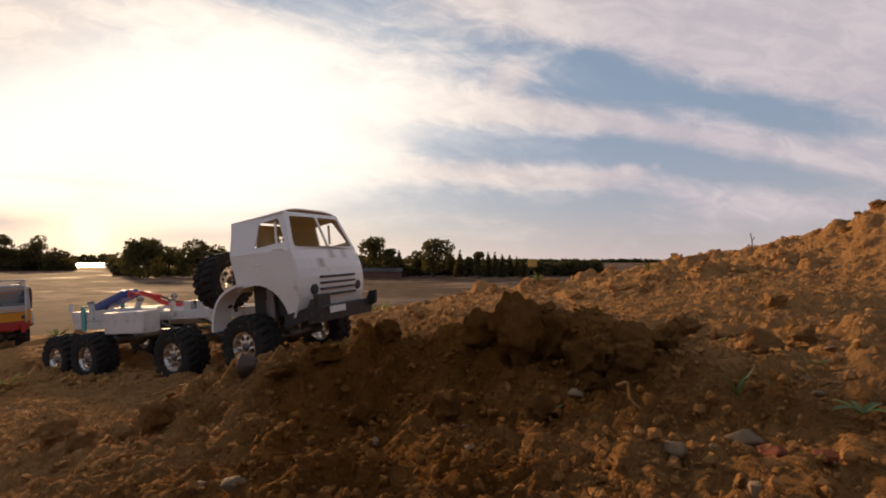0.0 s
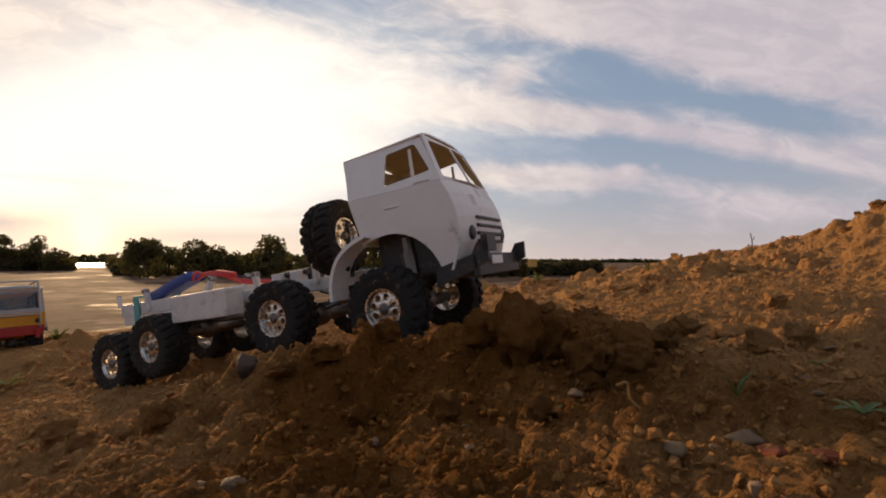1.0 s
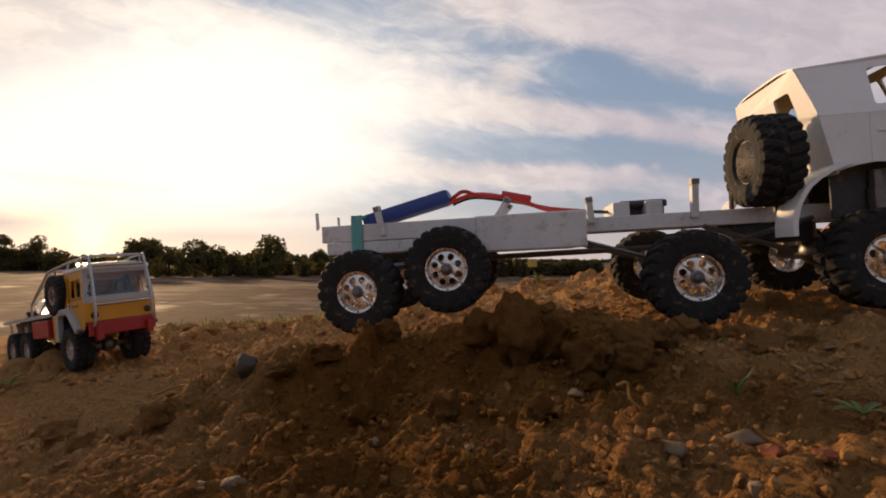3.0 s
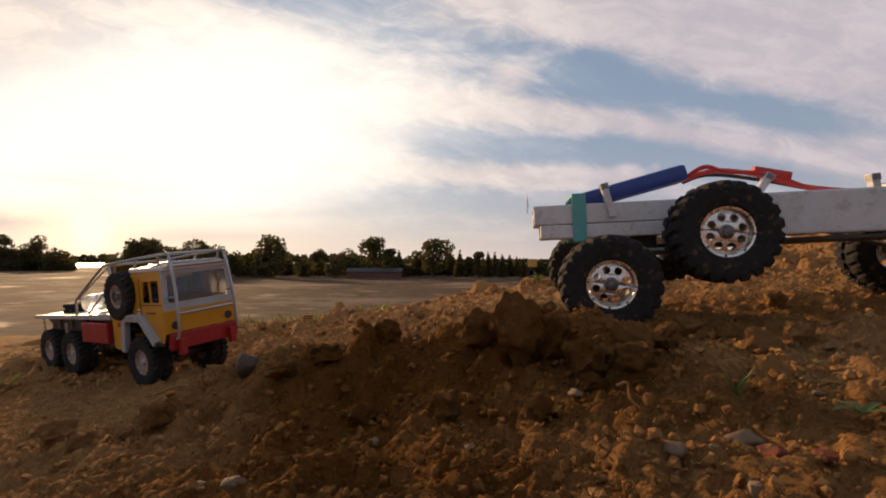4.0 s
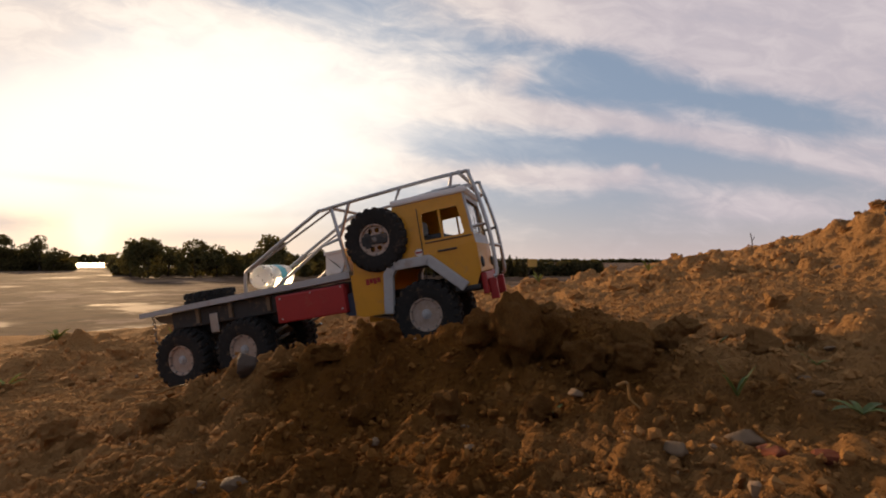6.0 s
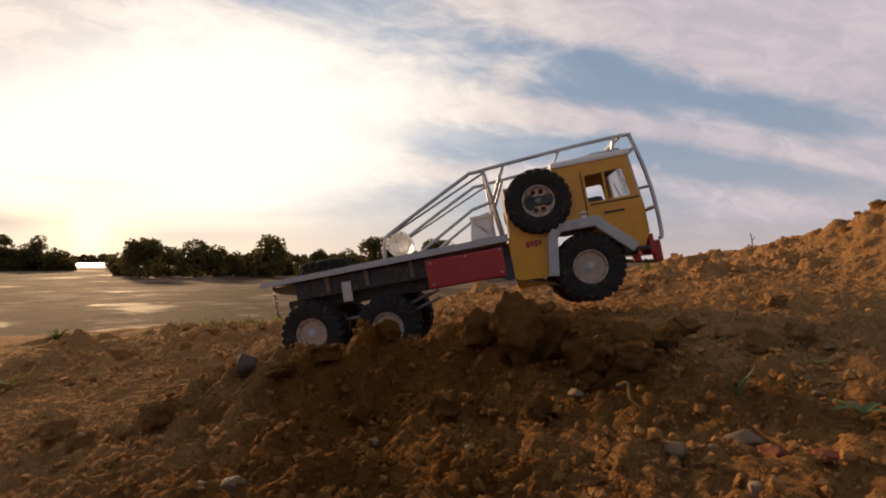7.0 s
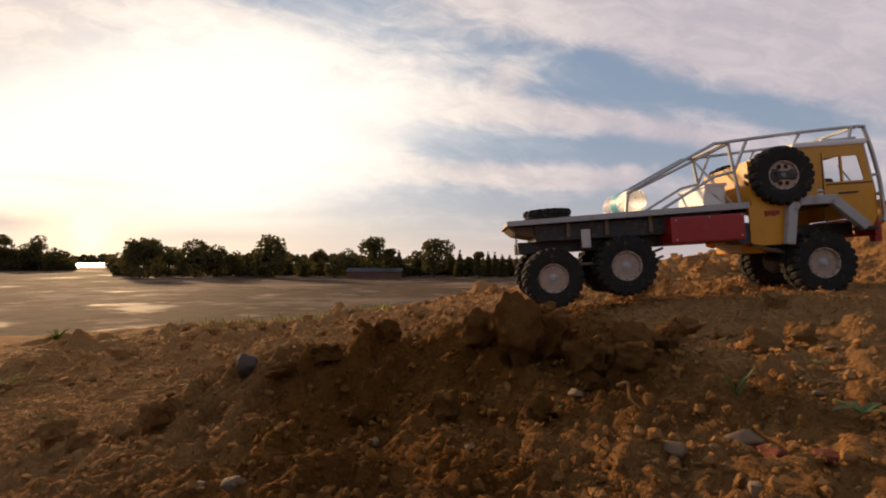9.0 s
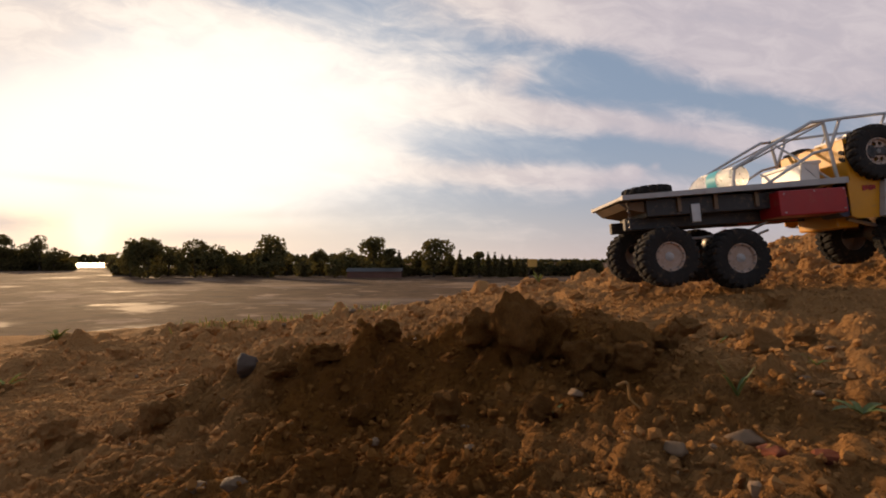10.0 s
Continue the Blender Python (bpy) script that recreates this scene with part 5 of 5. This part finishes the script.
def tree(x, y, height, width, seed, conifer=False, bush=False):
    rng = np.random.default_rng(seed)
    z0 = gz(x, y)
    label = ("dark pointed conifer at the edge of the sand plain" if conifer else
             "low dark shrub at the edge of the sand plain" if bush else "dark broadleaf tree in summer leaf beyond the plain")
    t = thing("conifer" if conifer else "shrub" if bush else "tree", label, "shrub" if bush else "tree", pose(x, y, z0), "trees beyond the plain")
    bm = bmesh.new()
    top = height * (0.95 if conifer else 0.6)
    lean = rng.normal(size=2) * 0.02 * height
    tube(bm, [(0, 0, -0.1), (lean[0] * 0.3, lean[1] * 0.3, top * 0.4), (lean[0], lean[1], top)],
         [height * 0.035, height * 0.026, height * 0.008], 7)
    lobes = []
    if conifer:
        for k in range(7):
            f = k / 6
            lobes.append((0, 0, height * (0.12 + 0.8 * f), width * 0.5 * (1 - f) + width * 0.05, 1.3))
    else:
        n = 5 if bush else 9
        for k in range(n):
            a = rng.uniform(0, 2 * math.pi)
            rr = width * 0.5 * rng.uniform(0.25, 0.68)
            r = width * rng.uniform(0.17, 0.27)
            cz = height * (rng.uniform(0.25, 0.6) if bush else rng.uniform(0.34, 0.82))
            cz = min(cz, height - r * 0.8)
            px, py = rr * math.cos(a), rr * math.sin(a)
            lobes.append((px, py, cz, r, 0.8))
            tube(bm, [(lean[0] * 0.5, lean[1] * 0.5, top * rng.uniform(0.3, 0.7)), (px * 0.5, py * 0.5, cz * 0.75), (px, py, cz)],
                 [height * 0.014, height * 0.009, height * 0.003], 5)
        lobes.append((0, 0, height * 0.78, width * 0.26, 0.85))
        lobes.append((0, 0, height * 0.28, width * 0.36, 0.7))
    part("trunk", bm, BARK, t)
    v, f = leaf_cloud(rng, lobes, 1500 if not bush else 900, max(0.22, width * 0.045))
    ob = mesh_np("crown", v, f, [CONIFER if conifer else CROWN], smooth=False)
    ob.parent = t
    return t


def at_far(px, dist):
    return (px - 784) / 800 * dist


def build_trees():
    D = 95.0
    base = 463 + EYE / D * 800
    rows = [(262, 424, 80, 0), (232, 436, 44, 0), (298, 436, 50, 0), (345, 424, 70, 0), (384, 434, 60, 0), (420, 446, 46, 0), (474, 419, 84, 0), (446, 446, 40, 0),
            (508, 440, 26, 0), (540, 458, 40, 1), (566, 438, 36, 0), (592, 456, 36, 1), (616, 441, 52, 0), (660, 416, 60, 0), (690, 436, 30, 0),
            (706, 440, 22, 2), (724, 452, 34, 1), (768, 420, 62, 0), (744, 442, 34, 0), (797, 446, 30, 0), (814, 441, 22, 2), (830, 452, 24, 0),
            (848, 440, 28, 0), (864, 443, 18, 2), (876, 444, 18, 2), (889, 447, 18, 2), (902, 449, 18, 2), (914, 452, 18, 2), (926, 454, 16, 2), (640, 462, 60, 1), (700, 464, 60, 1)]
    for i, (px, top, w, kind) in enumerate(rows):
        d = D + (i * 37 % 11) - 5
        b = 463 + EYE / d * 800
        tree(at_far(px, d), d, (b - top) / 800 * d, w / 800 * d, 100 + i, kind == 2, kind == 1)
    # nearer bank with taller trees by the lake
    for i, (px, top, w, kind) in enumerate([(2, 408, 40, 0), (22, 420, 26, 2), (44, 430, 40, 0), (71, 407, 34, 0), (58, 438, 44, 0), (96, 440, 46, 0), (118, 448, 30, 1), (-30, 415, 60, 0),
                                            (198, 452, 30, 1), (212, 446, 32, 1), (20, 446, 60, 1)]):
        d = 150.0 + (i * 29 % 9)
        b = 463 + EYE / d * 800
        tree(at_far(px, d), d, (b - top) / 800 * d, w / 800 * d, 300 + i, kind == 2, kind == 1)


def woods(name, px0, px1, dist, top, seed, label, mat=CROWN, count=5000, size=None):
    """A far belt of woods: one mass of leaf clumps with an uneven top."""
    rng = np.random.default_rng(seed)
    x0, x1 = at_far(px0, dist), at_far(px1, dist)
    h = (463 - top) / 800 * dist + EYE
    n = max(6, int(abs(x1 - x0) / (h * 1.0)))
    lobes = []
    for k in range(n):
        f = (k + 0.5) / n
        hh = h * rng.uniform(0.75, 1.0)
        lobes.append((x0 + (x1 - x0) * f, dist + rng.uniform(-0.4, 0.4) * h, hh * 0.5, hh * 0.52, 0.95))
        lobes.append((x0 + (x1 - x0) * f + h * 0.4, dist, hh * 0.25, hh * 0.4, 0.7))
    v, f = leaf_cloud(rng, lobes, count, size or h * 0.13)
    ob = mesh_np(name, v, f, [mat], smooth=False)
    return tagged(ob, label, "woods", kind="stuff")


def build_distance():
    woods("hedge", 945, 1062, 100.0, 459, 1, "dark clipped hedge along the far side of the plain", CONIFER, 5000, 0.42)
    woods("hedge", 200, 640, 104.0, 462, 2, "dark hedge of scrub behind the trees", CROWN, 9000, 0.5)
    woods("hedge", 640, 950, 104.0, 461, 3, "dark hedge of scrub behind the dark trees", CONIFER, 9000, 0.5)
    woods("hedge", -60, 128, 158.0, 455, 4, "scrub along the lake shore", CROWN, 5000, 0.7)
    woods("far_woods", -200, 700, 900.0, 449, 5, "low blue-brown belt of woods on the far shore", CROWN, 9000, 4.0)
    woods("far_woods", 700, 1800, 1100.0, 459, 6, "low belt of woods on the horizon", CROWN, 9000, 4.0)


def build_barn():
    t = thing("barn", "long low reddish-brown board barn before the trees", "barn", pose(at_far(664, 89), 89, 0))
    bm = bmesh.new()
    box(bm, (-5.2, -1.6, -0.1), (5.2, 1.6, 1.3), 0.03)
    part("wall", bm, BARN, t)
    bm = bmesh.new()
    panel(bm, [[(-1.9, 1.25), (1.9, 1.25), (0, 1.9)]], lambda u, v, s: Vector(((-5.4 if s == 0 else 5.4), u, v)))
    part("roof", bm, BLACK, t)
    for k in range(26):
        bm = bmesh.new()
        box(bm, (-5.1 + k * 0.4, -1.64, -0.05), (-4.75 + k * 0.4, -1.605, 1.26), 0.01)
        part("board", bm, BARN, t)


def build_sign():
    d = 84.0
    t = thing("sign_board", "small yellow board on posts before the hedge", "sign", pose(at_far(942, d), d, 0))
    bm = bmesh.new()
    box(bm, (-0.85, -0.05, 2.2), (0.85, 0.05, 3.65), 0.03)
    part("board", bm, SIGN, t)
    for sx in (-0.6, 0.6):
        bm = bmesh.new()
        tube(bm, [(sx, 0.08, -0.2), (sx, 0.08, 3.4)], 0.06, 8)
        part("post", bm, BARK, t)


build_trees()
build_distance()
build_barn()
build_sign()



# ---- the drive ----
def motions():
    white_rows = [(0.0, pose(-0.402, 1.180, 3.017, 1.5, -4.8, -25.0)),
                  (0.5, pose(-0.248, 1.076, 3.067, 0.8, -7.4, -24.3)),
                  (1.0, pose(-0.051, 0.914, 3.121, 1.7, -8.4, -25.0)),
                  (1.5, pose(0.127, 0.831, 3.161, 1.3, -9.1, -22.5)),
                  (2.0, pose(0.287, 0.857, 3.216, 1.1, -10.6, -14.2)),
                  (2.5, pose(0.468, 0.868, 3.232, 0.3, -8.4, -12.0)),
                  (2.7, pose(0.535, 0.845, 3.220, 0.5, -5.6, -10.5)),
                  (3.8, pose(0.954, 0.668, 3.223, 1.2, -0.8, -10.0)),
                  (4.5, pose(1.226, 0.666, 3.305, 1.7, -8.3, -10.7)),
                  (5.0, pose(1.450, 0.765, 3.375, 1.8, -12.0, -8.0)),
                  (5.5, pose(1.760, 0.960, 3.490, 1.8, -17.0, -3.0)),
                  (6.5, pose(2.120, 1.188, 3.663, 1.6, -16.3, 10.6)),
                  (7.5, pose(2.500, 1.285, 3.765, 1.6, -12.3, 10.7)),
                  (10.0, pose(3.600, 1.481, 3.921, 1.5, -5.3, 10.9))]
    yellow_rows = [(0.0, pose(-2.040, 2.130, 2.848, 1.2, -1.9, -42.1)),
                   (1.0, pose(-1.830, 1.960, 2.849, 1.2, -4.0, -39.1)),
                   (2.0, pose(-1.430, 1.678, 2.900, 2.3, -7.1, -36.7)),
                   (2.5, pose(-1.209, 1.527, 2.938, 2.8, -8.6, -35.4)),
                   (4.0, pose(-0.672, 1.205, 2.962, 5.4, -2.7, -30.7)),
                   (4.5, pose(-0.510, 1.091, 3.012, 4.4, -7.2, -29.7)),
                   (5.0, pose(-0.320, 0.998, 3.033, 2.4, -8.8, -26.2)),
                   (5.5, pose(-0.154, 0.922, 3.068, 2.5, -10.6, -22.3)),
                   (5.7, pose(-0.090, 0.924, 3.073, 1.5, -10.5, -18.3)),
                   (6.8, pose(0.223, 0.952, 3.154, 0.5, -9.9, -7.7)),
                   (7.0, pose(0.285, 0.925, 3.157, -0.7, -10.2, -7.0)),
                   (7.5, pose(0.415, 0.943, 3.173, -1.4, -9.4, -3.0)),
                   (8.0, pose(0.514, 0.967, 3.193, 0.9, -8.8, -2.6)),
                   (8.5, pose(0.655, 0.983, 3.202, 1.4, -6.7, -4.0)),
                   (9.0, pose(0.770, 1.020, 3.211, -0.3, -3.5, -3.6)),
                   (9.5, pose(0.892, 1.054, 3.244, -1.6, -3.2, -0.4)),
                   (10.0, pose(1.000, 1.070, 3.267, -2.8, -4.1, 2.0))]
    walk(WHITE_TRUCK, white_rows)
    walk(YELLOW_TRUCK, yellow_rows)

    def roll(truck_rows, wheels, radius, face, steer, droop):
        """Turns each wheel by the way that its truck has gone, and lets it follow the ground."""
        key = [(t, m.translation.copy()) for t, m in truck_rows]
        gone, total = [0.0], 0.0
        for (_, a), (_, b) in zip(key, key[1:]):
            total += (b - a).length
            gone.append(total)
        times = [t for t, _ in key]
        for wh, x, s in wheels:
            y = wh.matrix_basis.translation.y
            rows = []
            for k in range(101):
                t = k / 10
                a = math.degrees(float(np.interp(t, times, gone)) / radius)
                st = float(np.interp(t, steer[0], steer[1])) if x > -0.3 else 0.0
                dz = float(np.interp(t, droop[x][0], droop[x][1])) * (1.0 if s < 0 else 0.6) if x in droop else 0.0
                rows.append((t, Matrix.Translation((x, y, dz)) @ Matrix.Rotation(radians(st), 4, "Z") @ Matrix.Rotation(radians(a), 4, "Y")))
            walk(wh, rows)

    roll(white_rows, WHITE_WHEELS, W_R, 0, WHITE_STEER, WHITE_DROOP)
    roll(yellow_rows, YELLOW_WHEELS, Y_R, 0, YELLOW_STEER, YELLOW_DROOP)


WHITE_STEER = ((0, 10), (0, 0))
YELLOW_STEER = ((0, 10), (0, 0))
WHITE_DROOP = {0.014: ((0, 1, 2, 2.5, 10), (-0.010, 0.0, -0.022, -0.014, -0.014)), -0.238: ((0, 1, 2, 2.5, 3.8, 10), (-0.034, 0.008, -0.021, -0.037, -0.02, -0.01)),
               -0.620: ((0, 1, 2, 2.5, 3.8, 4.5, 5, 10), (-0.041, -0.021, -0.016, -0.025, 0.035, 0.019, 0.0, 0)), -0.776: ((0, 1, 2, 2.5, 3.8, 4.5, 10), (-0.044, -0.052, -0.052, -0.035, -0.033, -0.054, -0.05))}
YELLOW_DROOP = {0.0: ((0, 5, 5.7, 7, 8, 9, 10), (0, 0.004, 0.01, 0.033, 0.002, -0.014, -0.014)), -0.386: ((0, 4.7, 5.5, 7, 8, 9, 10), (0, 0.004, 0.012, -0.017, -0.001, 0.003, -0.038)),
                -0.536: ((0, 4.7, 7, 8, 9, 10), (0, 0.006, -0.004, -0.010, -0.014, -0.024))}
motions()
